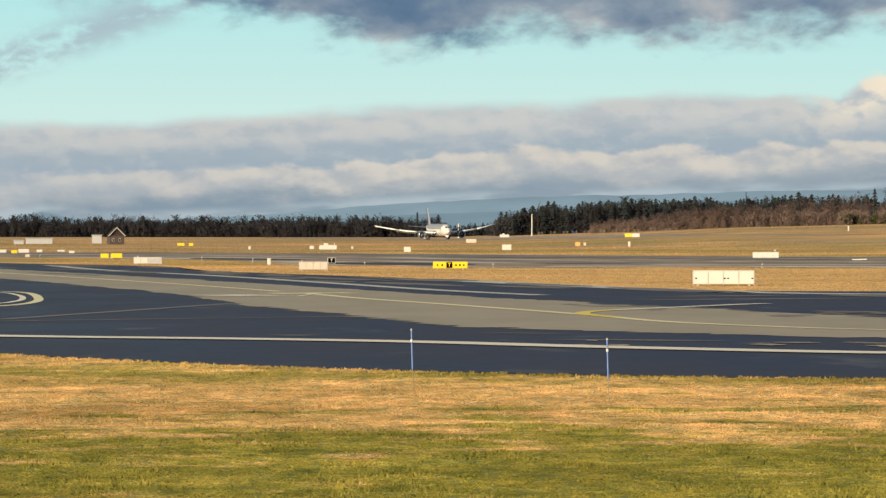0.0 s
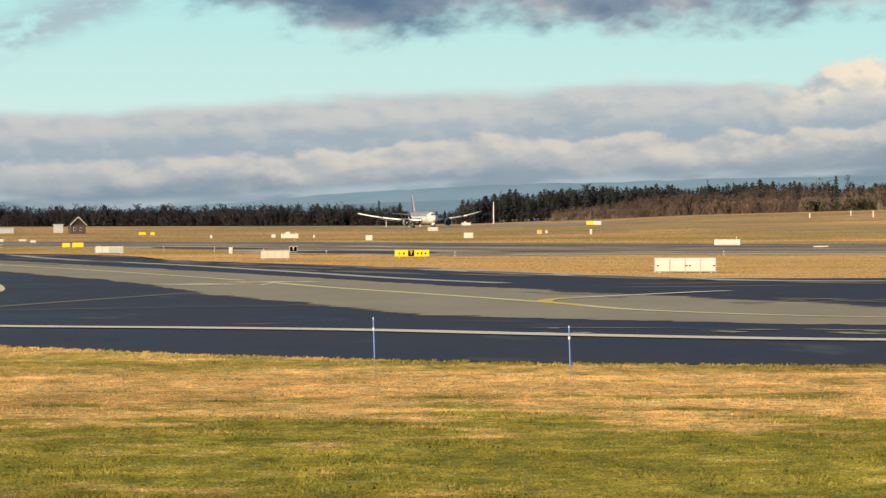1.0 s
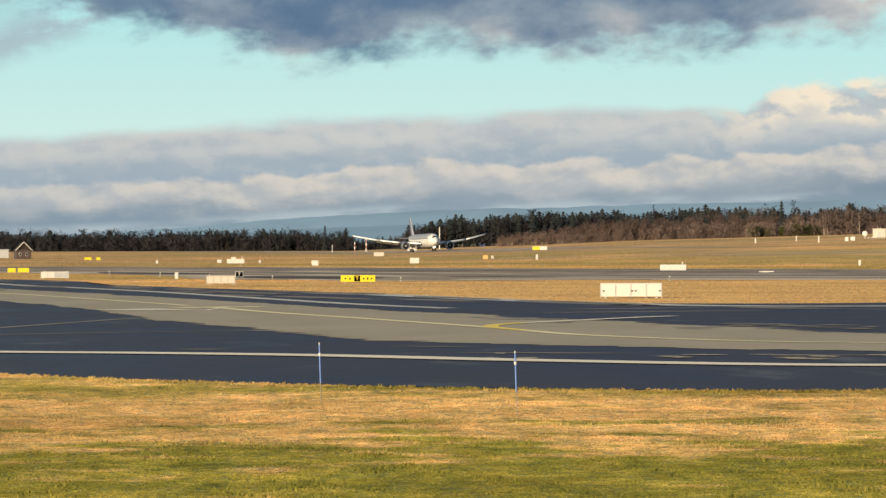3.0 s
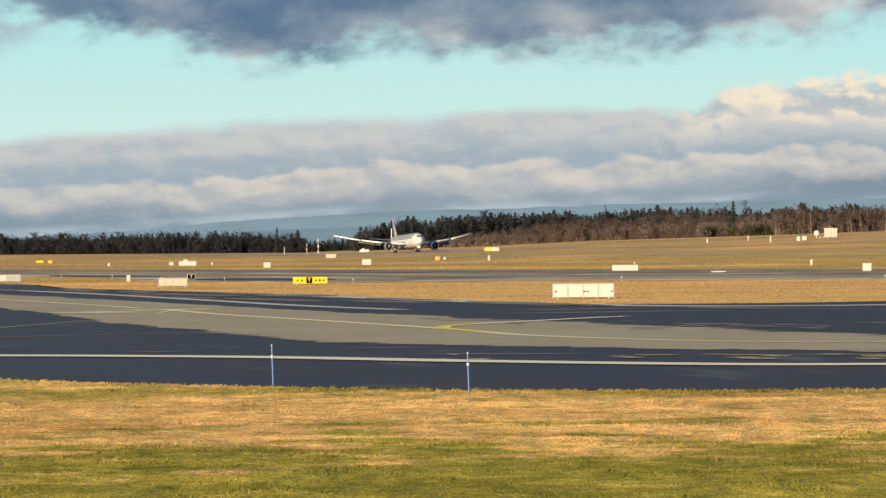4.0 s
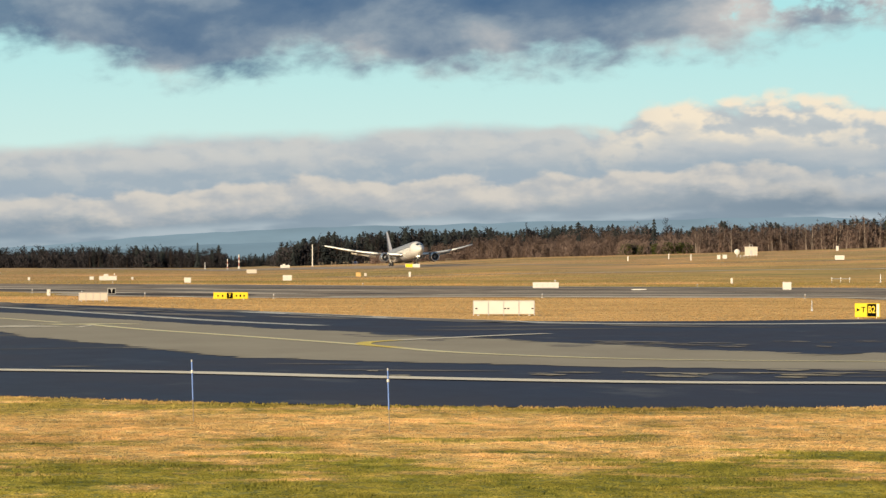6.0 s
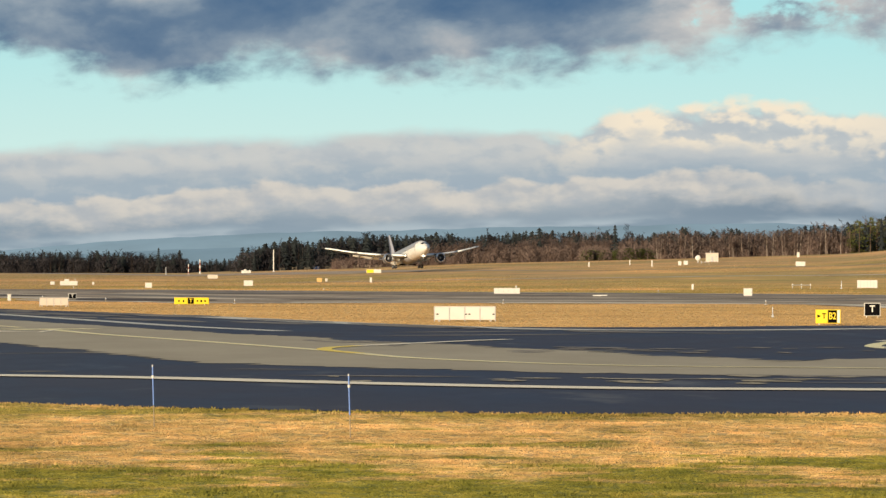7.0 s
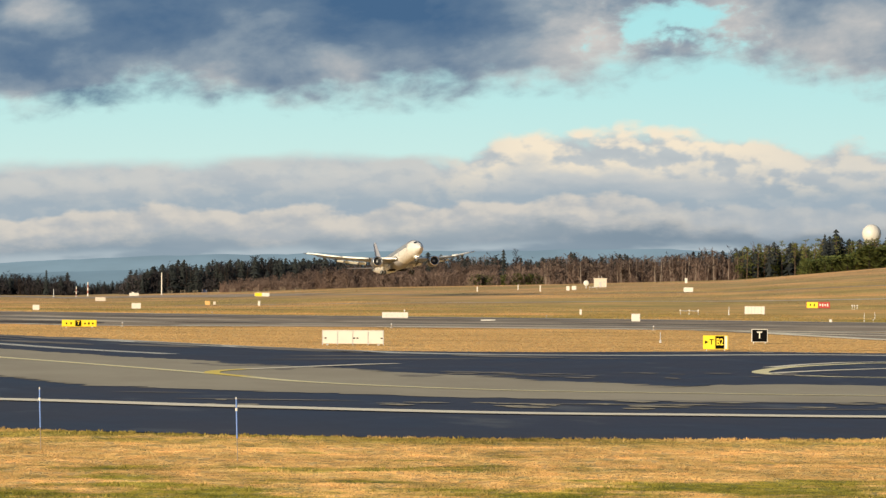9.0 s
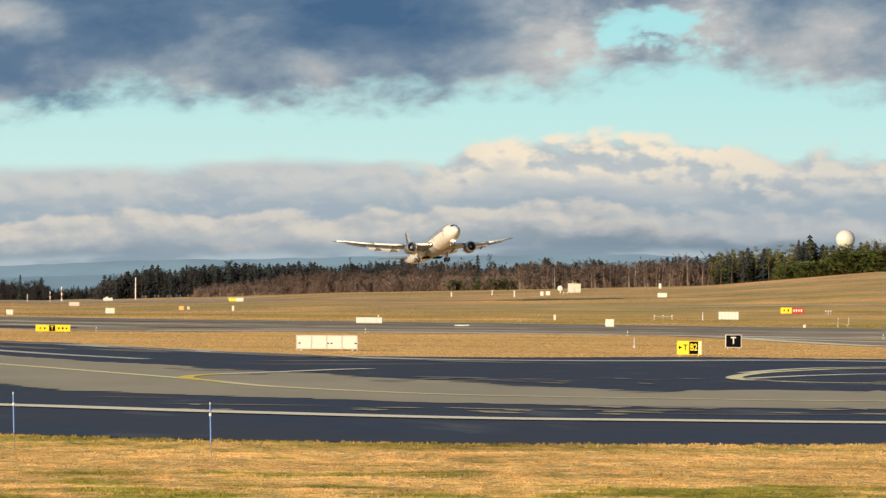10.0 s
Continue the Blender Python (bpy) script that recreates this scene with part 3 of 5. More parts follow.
for line in ([(87.4, 590.6), (99, 567), (112, 543), (140, 512)], [(91, 552), (91.6, 510), (96, 464), (120, 445)], [(90, 570), (97, 535), (112, 498), (140, 470)]):
    stripe(smooth_line(line, 3.0), 3.5, 0.068, M["line_white"], "white line sweeping along the link")
RUN_D = Vector((12.4, -70.0)).normalized()
RUN_O = Vector((RUN_D.y, -RUN_D.x))
run_mid = [Vector((-3, 2060)) + RUN_D * (s * 25 - 500) for s in range(40)]
band("runway", [p - RUN_O * 22 for p in run_mid], [p + RUN_O * 22 for p in run_mid], 0.08, M["runway_asphalt"], "pale grey asphalt runway running towards the viewer", "runway", rows=3)
stripe(run_mid, 0.9, 0.11, M["line_white"], "white centre line of the runway", breaks=lambda i: i % 2)
far_road = smooth_line([(60, 1660), (78, 1596), (119, 1450), (147, 1412), (210, 1390), (300, 1340), (460, 1290)], 10)
stripe(far_road, 9, 0.09, M["runway_asphalt"], "pale asphalt of a far taxiway", "taxiway_end")
far_road2 = smooth_line([(30, 1232), (102, 1229), (168, 1222), (236, 1180), (340, 1120), (450, 1080)], 10)
stripe(far_road2, 10, 0.09, M["far_light"], "pale service road on the rise", "service_road")


# ---- signs, cabinets and masts ----
def stand(x, y, turn=0.0):
    return pose(x, y, float(ground_z(x, y)), 0, 0, turn - math.degrees(math.atan2(x, y)))


def writing(text, size, x, z, y, mat, parent):
    c = bpy.data.curves.new("letter", "FONT")
    c.body, c.size, c.align_x, c.align_y, c.extrude = text, size, "CENTER", "CENTER", 0.006
    c.offset = size * 0.02
    c.materials.append(mat)
    ob = new("letter", c)
    ob.parent = parent
    ob.matrix_basis = pose(x, y, z, 90, 0, 0) @ Matrix.Diagonal((0.72 if len(text) > 1 else 0.9, 1, 1, 1))
    return ob


def cabinet_row(x, y, w, h, label, panels=4, coat="white", feet=True, depth=1.2, turn=0.0, marks=True, last=None):
    """A long low equipment container: panels between posts on short feet."""
    top = empty("equipment_container", label, "container", stand(x, y, turn))
    lift = 0.16 if feet else 0.0
    part("body", box(-w / 2, w / 2, 0.03, depth, lift, h, 0.02), M[coat], top)
    step = w / panels
    for k in range(panels):
        m = M[last] if last and k >= panels // 2 else M[coat]
        part("panel", box(-w / 2 + k * step + 0.05, -w / 2 + (k + 1) * step - 0.05, 0.0, 0.05, lift + 0.06, h - 0.06, 0.012), m, top)
    for k in range(panels + 1):
        xx = -w / 2 + k * step
        part("post", box(xx - 0.035, xx + 0.035, 0.0, 0.06, 0.0 if feet else 0.02, h + 0.02, 0.01), M["grey"], top)
    part("rim", box(-w / 2 - 0.03, w / 2 + 0.03, -0.02, depth + 0.02, h, h + 0.06, 0.015), M[coat], top)
    if feet:
        for sx in (-1, 1):
            part("foot", box(sx * w * 0.42 - 0.12, sx * w * 0.42 + 0.12, 0.2, depth - 0.1, 0.0, lift, 0.01), M["grey"], top)
    if marks:
        for xx in (-w / 2 + 0.3, w * 0.02, w * 0.075, w / 2 - 0.18):
            part("label_plate", box(xx - 0.10, xx + 0.10, -0.02, 0.0, h * 0.46, h * 0.46 + 0.12, 0.004), M["dark"], top, "small dark plate")
    return top


def equipment_box(x, y, w, h, label, coat="white", depth=None, cap=False, name="equipment_box"):
    """A cabinet with a lid, a plinth and a door."""
    d = depth or min(w, 1.2)
    top = empty(name, label, "cabinet", stand(x, y))
    part("plinth", box(-w / 2 + 0.05, w / 2 - 0.05, 0.05, d - 0.05, 0, 0.12, 0), M["grey"], top)
    part("body", box(-w / 2, w / 2, 0, d, 0.10, h - 0.08, 0.02), M[coat], top)
    part("lid", box(-w / 2 - 0.04, w / 2 + 0.04, -0.05, d + 0.04, h - 0.08, h, 0.02), M[coat], top)
    doors = max(1, round(w / 1.1))
    for k in range(doors):
        a, b = -w / 2 + k * w / doors + 0.05, -w / 2 + (k + 1) * w / doors - 0.05
        door = part("door", box(a, b, -0.025, 0.0, 0.2, h - 0.16, 0.008), M[coat], top)
        part("handle", box(b - 0.10, b - 0.06, -0.05, -0.025, h * 0.45, h * 0.45 + 0.12, 0.004), M["dark"], door)
    if cap:
        part("hood", box(-w * 0.25, w * 0.02, 0.1, d - 0.1, h, h + 0.5, 0.03), M[coat], top)
        part("antenna", rod((w * 0.36, d / 2, h), (w * 0.36, d / 2, h + 0.6), 0.05), M["steel"], top)
    return top


def airfield_sign(x, y, h, faces, label, turn=0.0, edge=None):
    """A framed sign on short legs; faces: (width, coat, text or bars, text coat)."""
    total = sum(f[0] for f in faces)
    top = empty("taxiway_sign", label, "sign", stand(x, y, turn))
    part("case", box(-total / 2 - 0.06, total / 2 + 0.06, 0.0, 0.30, 0.14, h, 0.02), M[edge or "dark"], top)
    for s in (-1, 1):
        part("leg", rod((s * total * 0.38, 0.15, 0), (s * total * 0.38, 0.15, 0.15), 0.05), M["steel"], top)
    xx = -total / 2
    for w, coat, text, ink in faces:
        face = part("face", box(xx + 0.02, xx + w - 0.02, -0.03, 0.01, 0.20, h - 0.06, 0.004), M[coat], top)
        if text and text[0] == "|":
            n = len(text)
            for k in range(n):
                bx = xx + w * (k + 0.9) / (n + 0.8)
                tall = (h - 0.5) * (0.55 if k % 2 else 0.4)
                part("bar", box(bx - w * 0.055, bx + w * 0.055, -0.037, -0.03, h * 0.55 - tall / 2, h * 0.55 + tall / 2, 0), M[ink], face)
        elif text == ">":
            bm = bmesh.new()
            c = h * 0.57
            vs = [bm.verts.new(q) for q in ((xx + w * 0.10, -0.04, c + 0.16), (xx + w * 0.42, -0.04, c), (xx + w * 0.10, -0.04, c - 0.16))]
            bm.faces.new(vs)
            part("arrow", bm, M[ink], face)
            writing("T", h * 0.48, xx + w * 0.68, h * 0.57, -0.034, M[ink], face)
        elif text:
            writing(text, h * (0.66 if len(text) == 1 else 0.62), xx + w / 2, h * 0.57, -0.034, M[ink], face)
        xx += w
    return top


cabinet_row(27.1, 407.1, 5.9, 1.42, "cream-white low equipment container with four panels on feet")
cabinet_row(-17.1, 555.7, 3.73, 1.12, "cream low equipment container standing on straw grass", coat="cream", marks=False)
cabinet_row(-45.9, 655, 4.3, 1.1, "white low container, half of it grey, on the grass", last="grey", marks=False)
cabinet_row(157.4, 965.5, 4.6, 1.9, "white slatted container standing on the rise", panels=6, marks=False)
airfield_sign(1.0, 575.5, 1.05, [(1.75, "yellow", "||", "dark"), (0.85, "dark", "T", "yellow"), (2.0, "yellow", "|||", "dark")], "yellow and black taxiway direction sign on the grass", edge="yellow")
airfield_sign(-17.6, 666, 1.0, [(1.15, "dark", "T", "white")], "small black location sign with a white rim", edge="white")
airfield_sign(-63.4, 790, 0.95, [(1.4, "yellow", "", "dark")], "plain yellow sign on the grass", edge="yellow")
airfield_sign(-61.2, 790, 0.98, [(2.0, "yellow", "", "dark")], "wide plain yellow sign on the grass", edge="yellow")
airfield_sign(58.8, 382.8, 1.42, [(1.05, "yellow", ">", "dark"), (0.85, "dark", "B2", "yellow"), (0.28, "white", "", "dark")], "yellow and black sign reading T and B2 at the taxiway", edge="yellow")
airfield_sign(72.2, 439.6, 1.52, [(1.6, "dark", "T", "white")], "black location sign T with a white rim", edge="white")
airfield_sign(190.8, 1069.4, 1.75, [(2.9, "yellow", "||", "dark"), (3.0, "red", "||||", "white")], "yellow and red sign on legs on the rise", edge="red")
airfield_sign(70.7, 1575, 1.5, [(2.7, "yellow", "", "dark"), (2.7, "white", "", "dark")], "yellow and white board on far grass", edge="white")
airfield_sign(-84.7, 1362, 0.95, [(2.2, "yellow", "", "dark")], "small far yellow sign", edge="yellow")
airfield_sign(-80.2, 1342, 1.0, [(1.25, "yellow", "", "dark")], "small far yellow sign", edge="yellow")

for x, y, w, h, label, coat, cap in (
        (-26.6, 644.7, 0.56, 1.04, "narrow white marker cabinet on the grass", "white", False),
        (-31, 1137, 4.7, 1.22, "long white cabinet with a hood on top", "white", True),
        (-36.3, 1167, 1.2, 0.94, "small white cabinet on the grass", "white", False),
        (-25.1, 1166.7, 0.55, 0.8, "small white marker on the grass", "white", False),
        (-52.2, 1137.8, 0.6, 0.92, "small white marker on the grass", "white", False),
        (-8.6, 1016.5, 1.64, 1.29, "square white cabinet on the grass", "white", False),
        (16.6, 1096, 2.4, 1.47, "white cabinet casting a long shadow", "white", False),
        (10.5, 1569, 3.8, 1.5, "cream-white cabinet beside the runway", "cream", False),
        (39.3, 1228.6, 1.48, 1.32, "orange cabinet on far grass", "orange", False),
        (42.4, 1260, 0.76, 0.93, "small pink-white cabinet on far grass", "cream", False),
        (52.6, 1190, 0.64, 1.5, "tall white marker on far grass", "white", False),
        (148.6, 1545, 0.45, 1.67, "white marker post by the far taxiway", "white", False),
        (61.7, 805.6, 5.0, 1.15, "long white cabinet with a small antenna", "white", False),
        (100.7, 749.8, 1.57, 1.42, "square white cabinet beside the taxiway", "white", False),
        (205.5, 1398.5, 3.2, 1.6, "white cabinet on the rise", "white", False),
        (147, 1528, 0.45, 1.8, "white marker post on the rise", "white", False),
        (165.6, 1488, 0.45, 2.3, "tall white antenna post on the rise", "white", False),
        (165.3, 1560, 0.4, 2.0, "white antenna post on the rise", "white", False),
        (176.9, 1500, 1.2, 1.6, "white cabinet among antennas", "white", False),
        (180.6, 1512.8, 1.6, 1.5, "white cabinet among antennas", "white", False),
        (243, 1660, 1.1, 2.0, "white marker on the rise", "white", False),
        (136.8, 753.9, 0.5, 0.6, "small white light fitting on the grass", "white", False),
        (114, 941.9, 0.5, 1.27, "narrow white marker on the grass", "white", False),
        (-81, 822, 0.9, 0.66, "small cream cabinet on the grass", "cream", False),
        (-96.2, 1005, 1.35, 0.68, "low white cabinet on the grass", "white", False),
        (-93.3, 1030, 1.8, 0.5, "low white cabinet on the grass", "white", False),
        (-102.4, 981, 1.6, 0.8, "low white cabinet on the grass", "white", False),
        (-97.5, 958.6, 1.4, 0.78, "low yellow cabinet on the grass", "yellow", False),
        (-97.6, 981.4, 2.5, 0.93, "low white cabinet on the grass", "white", False),
        (-84.4, 958.5, 1.3, 0.65, "low white cabinet on the grass", "white", False),
        (29.2, 1999, 4.5, 1.4, "white equipment shelter beyond the runway", "white", True)):
    equipment_box(x, y, w, h, label, coat, cap=cap)
part_aerial = empty("aerial", "short white aerial beside the long cabinet", "antenna", stand(63.6, 806.9))
part("rod", rod((0, 0, 0), (0, 0, 1.55), 0.06), M["white"], part_aerial)
part("cap", rod((0, 0, 1.4), (0, 0, 1.6), 0.16), M["white"], part_aerial)

# flat white slabs at the second taxiway's edge
for x, y, w in ((73.3, 746, 1.8), (74.6, 752, 2.1)):
    slab = empty("marker_slab", "low white marker slab beside the taxiway", "marker", stand(x, y))
    part("plate", box(-w / 2, w / 2, -0.5, 0.5, 0, 0.22, 0.05), M["white"], slab)


def snow_pole(x, y, h, lean):
    """A thin blue pole with a white reflector collar."""
    top = empty("marker_pole", "thin blue marker pole with a white collar, in grass", "pole", stand(x, y) @ pose(0, 0, 0, 0, lean, 0), "poles on the verge")
    part("lower_rod", rod((0, 0, -0.1), (0, 0, h * 0.36), 0.015), M["stake"], top, "dull brown lower half")
    part("upper_rod", rod((0, 0, h * 0.36), (0, 0, h), 0.024), M["blue"], top)
    part("collar", rod((0, 0, h * 0.79), (0, 0, h * 0.835), 0.042), M["white"], top, "white reflector collar")
    part("band", rod((0, 0, h * 0.97), (0, 0, h + 0.01), 0.027), M["grey"], top, "pale tip")
    return top


snow_pole(-1.0, 141, 2.08, -1.6)
snow_pole(5.2, 132.1, 2.0, -1.6)


def mast(x, y, h, w, coats, label, plates=0):
    top = empty("mast", label, "mast", stand(x, y))
    n = len(coats)
    for k, c in enumerate(coats):
        part("segment", rod((0, 0, h * k / n), (0, 0, h * (k + 1) / n), w / 2 * (1 - 0.3 * k / n), w / 2 * (1 - 0.3 * (k + 1) / n)), M[c], top)
    part("base", box(-w, w, -w, w, 0, 0.3, 0.03), M["grey"], top)
    for k in range(plates):
        part("arm", rod((-1.2, 0, h * (0.5 + 0.2 * k)), (1.2, 0, h * (0.5 + 0.2 * k)), 0.06), M["steel"], top)
    return top


mast(43.1, 2042, 10.7, 0.62, ["white"] * 3, "tall white mast beyond the runway")
mast(2.2, 2255, 5.4, 0.6, ["mast_red", "white", "mast_red", "white"], "red and white banded mast", 1)
mast(8.3, 2240, 7.6, 0.8, ["white", "mast_red", "white", "mast_red", "white"], "red and white banded mast", 1)
mast(-9.7, 2230, 3.9, 0.5, ["grey"], "short grey steel mast on far grass")
mast(61.6, 439.2, 1.15, 0.12, ["grey"], "thin grey marker stake in straw grass")
mast(146.9, 774.7, 1.8, 0.09, ["steel", "steel"], "thin steel pole on the grass", 0)
mast(165.4, 860.5, 1.5, 0.09, ["steel", "steel"], "thin steel pole on the grass", 0)
mast(150.5, 960, 1.9, 0.2, ["steel"], "thin steel pole on the rise")
for k in range(11):
    x, y = 47 + k * 4.7 + rnd.uniform(-1, 1), 2000 - k * 22
    frame_thing = empty("antenna_frame", "dull brown antenna frame on far grass", "antenna", stand(x, y), "antenna row")
    for s in (-1, 1):
        part("upright", rod((s * 0.9, 0, 0), (s * 0.9, 0, 1.8 + 0.4 * (k % 2)), 0.07), M["stake"], frame_thing)
    for q in (0.6, 1.2, 1.75):
        part("crossbar", rod((-1.3, 0, q), (1.3, 0, q), 0.045), M["stake" if k != 3 else "blue"], frame_thing)
for x, y, w in ((141, 958, 4.5), (197, 1052, 1.4), (186, 1500, 3.0), (193, 1528, 2.4)):
    rail = empty("light_bar", "low bar of approach lights on stakes", "light bar", stand(x, y))
    part("beam", rod((-w / 2, 0, 0.9), (w / 2, 0, 0.9), 0.07), M["steel"], rail)
    for k in range(3):
        part("stake", rod((w * (k - 1) / 2.2, 0, 0), (w * (k - 1) / 2.2, 0, 0.9), 0.05), M["steel"], rail)
        part("lamp_head", box(w * (k - 1) / 2.2 - 0.15, w * (k - 1) / 2.2 + 0.15, -0.15, 0.15, 0.9, 1.2, 0.04), M["white"], rail)


def hut(x, y, w, h, d=4.0):
    top = empty("equipment_hut", "small cream hut with a flat roof and an antenna", "hut", stand(x, y))
    part("wall", box(-w / 2, w / 2, 0, d, 0, h - 0.25, 0.03), M["cream"], top)
    part("roof", box(-w / 2 - 0.2, w / 2 + 0.2, -0.2, d + 0.2, h - 0.25, h, 0.04), M["cream"], top)
    part("door", box(-0.5, 0.5, -0.05, 0, 0.1, 2.1, 0.02), M["grey"], top)
    part("vent", box(1.2, 1.9, -0.05, 0, 1.7, 2.2, 0.02), M["grey"], top)
    for s in (-0.6, 0.5):
        part("aerial", rod((s, d / 2, h), (s, d / 2, h + 0.7), 0.07), M["steel"], top)


hut(198.7, 1580.8, 4.8, 3.4)


def dish(x, y):
    top = empty("dish_antenna", "round white dish antenna on a short mast", "antenna", stand(x, y))
    part("stem", rod((0, 0, 0), (0, 0, 1.6), 0.15), M["steel"], top)
    bm = bmesh.new()
    bmesh.ops.create_uvsphere(bm, u_segments=20, v_segments=10, radius=1.05, matrix=Matrix.Translation((0, 0, 1.9)) @ Matrix.Diagonal((1, 0.35, 1, 1)))
    part("reflector", bm, M["white"], top, smooth=True)


dish(190.3, 1555.7)


def radome(x, y, r, zc):
    """A ball of flat white panels on a round tower top."""
    top = empty("radar_dome", "white panelled radar dome above the trees", "radar dome", stand(x, y))
    base = float(ground_z(x, y))
    bm = bmesh.new()
    bmesh.ops.create_icosphere(bm, subdivisions=3, radius=r, matrix=Matrix.Translation((0, 0, zc - base)))
    part("dome", bm, M["white"], top)
    part("collar", rod((0, 0, zc - base - r * 1.15), (0, 0, zc - base - r * 0.72), r * 0.80, n=24), M["grey"], top)
    part("tower", rod((0, 0, 0), (0, 0, zc - base - r * 0.95), r * 0.5, n=20), M["grey"], top)


radome(396, 2070, 4.75, 34.9)


def farmhouse(x, y):
    top = empty("house", "dark red-brown house with a steep gable", "house", stand(x, y, 8))
    part("wall", box(-2.6, 2.6, 0, 7, 0, 3.2, 0.03), M["brick_red"], top)
    for s in (-1, 1):
        bm = bmesh.new()
        vs = [bm.verts.new(q) for q in ((s * 3.0, -0.5, 2.9), (0, -0.5, 5.9), (0, 7.5, 5.9), (s * 3.0, 7.5, 2.9))]
        bm.faces.new(vs)
        bmesh.ops.solidify(bm, geom=bm.faces[:], thickness=0.2)
        part("roof", bm, M["roof"], top)
    bm = bmesh.new()
    bm.faces.new([bm.verts.new(q) for q in ((-2.6, 0, 3.15), (2.6, 0, 3.15), (0, 0, 5.7))])
    bmesh.ops.solidify(bm, geom=bm.faces[:], thickness=0.2)
    part("gable", bm, M["brick_red"], top)
    for s in (-1, 1):
        part("barge_board", rod((s * 3.0, -0.55, 2.95), (0, -0.55, 5.95), 0.14, n=4), M["white"], top, "white board along the gable")
    for xx in (-1.3, 1.0):
        w = part("window", box(xx - 0.4, xx + 0.4, -0.06, 0, 1.1, 2.2, 0.02), M["white"], top)
        part("pane", box(xx - 0.32, xx + 0.32, -0.08, -0.06, 1.2, 2.1, 0), M["glass_dark"], w)


farmhouse(-113.9, 1472)


def shed(x, y, w, h, coat, label):
    top = empty("shed", label, "shed", stand(x, y))
    part("wall", box(-w / 2, w / 2, 0, 5, 0, h, 0.03), M[coat], top)
    part("roof", box(-w / 2 - 0.3, w / 2 + 0.3, -0.3, 5.3, h, h + 0.25, 0.04), M["grey"], top)
    for k in range(max(1, int(w // 3))):
        xx = -w / 2 + 1.5 + 3 * k
        part("gate", box(xx - 1.0, xx + 1.0, -0.05, 0, 0.05, h * 0.8, 0.02), M["grey"], top)


shed(-146, 1524, 9.5, 1.9, "grey", "long low grey shed by the wood")
shed(-151, 1500, 3.5, 1.2, "grey", "low grey shed by the wood")
shed(-129, 1571, 3.6, 3.0, "grey", "small grey shed by the wood")


def edge_light(x, y, coat):
    """A low taxiway edge light: base plate, stem and lens."""
    top = empty("edge_light", "low taxiway edge light on a short stem", "light", stand(x, y), "taxiway edge lights")
    part("base_plate", rod((0, 0, 0), (0, 0, 0.06), 0.22, n=12), M["grey"], top)
    part("stem", rod((0, 0, 0.05), (0, 0, 0.42), 0.06), M["stake"], top)
    part("lens", rod((0, 0, 0.42), (0, 0, 0.62), 0.13, 0.08, n=10), M[coat], top, "light lens")


for k in range(12):
    i = 62 + k * 11
    p = r2_near[i].lerp(r2_far[i], -0.02)
    edge_light(p.x, p.y, "grey")
for k in range(5):
    i = 100 + k * 24
    p = r2_near[i].lerp(r2_far[i], 1.03)
    edge_light(p.x, p.y, "grey")


# ---- woods ----
def tri_soup(tris):
    v = np.array(tris, float).reshape(-1, 3)
    return v, np.arange(len(v)).reshape(-1, 3)


def cone_tris(a, b, r0, r1, n=5):
    """The sides of a tapered limb as triangles."""
    a, b = Vector(a), Vector(b)
    t = (b - a).to_track_quat("Z", "Y").to_matrix()
    out = []
    for k in range(n):
        p, q = (t @ Vector((math.cos(w), math.sin(w), 0)) for w in (2 * math.pi * k / n, 2 * math.pi * (k + 1) / n))
        out.append((a + p * r0, a + q * r0, b + q * r1))
        if r1 > 0:
            out.append((a + p * r0, b + q * r1, b + p * r1))
    return out


def spruce(r, tall=1.0):
    """A unit-high spruce: a trunk and drooping, ragged whorls of boughs. Returns wood and leaf triangles."""
    wood = cone_tris((0, 0, 0), (0, 0, 0.95), 0.016, 0.003)
    leaf = []
    n = 11
    for k in range(n):
        z = 0.10 + 0.86 * k / (n - 1) + r.uniform(-0.012, 0.012)
        rad = (0.205 * (1 - k / n) ** 0.75 + 0.014) * r.uniform(0.8, 1.15)
        m = 9
        off = r.uniform(0, 6.3)
        for j in range(m):
            a = off + 2 * math.pi * j / m + r.uniform(-0.2, 0.2)
            w = rad * r.uniform(0.65, 1.25)
            tip = (math.cos(a) * w, math.sin(a) * w, z - w * r.uniform(0.25, 0.55))
            s = 0.42
            l = (math.cos(a - s) * w * 0.62, math.sin(a - s) * w * 0.62, z - w * 0.10)
            q = (math.cos(a + s) * w * 0.62, math.sin(a + s) * w * 0.62, z - w * 0.10)
            top = (0, 0, z + 0.075)
            leaf += [(top, l, tip), (top, tip, q)]
    return wood, leaf


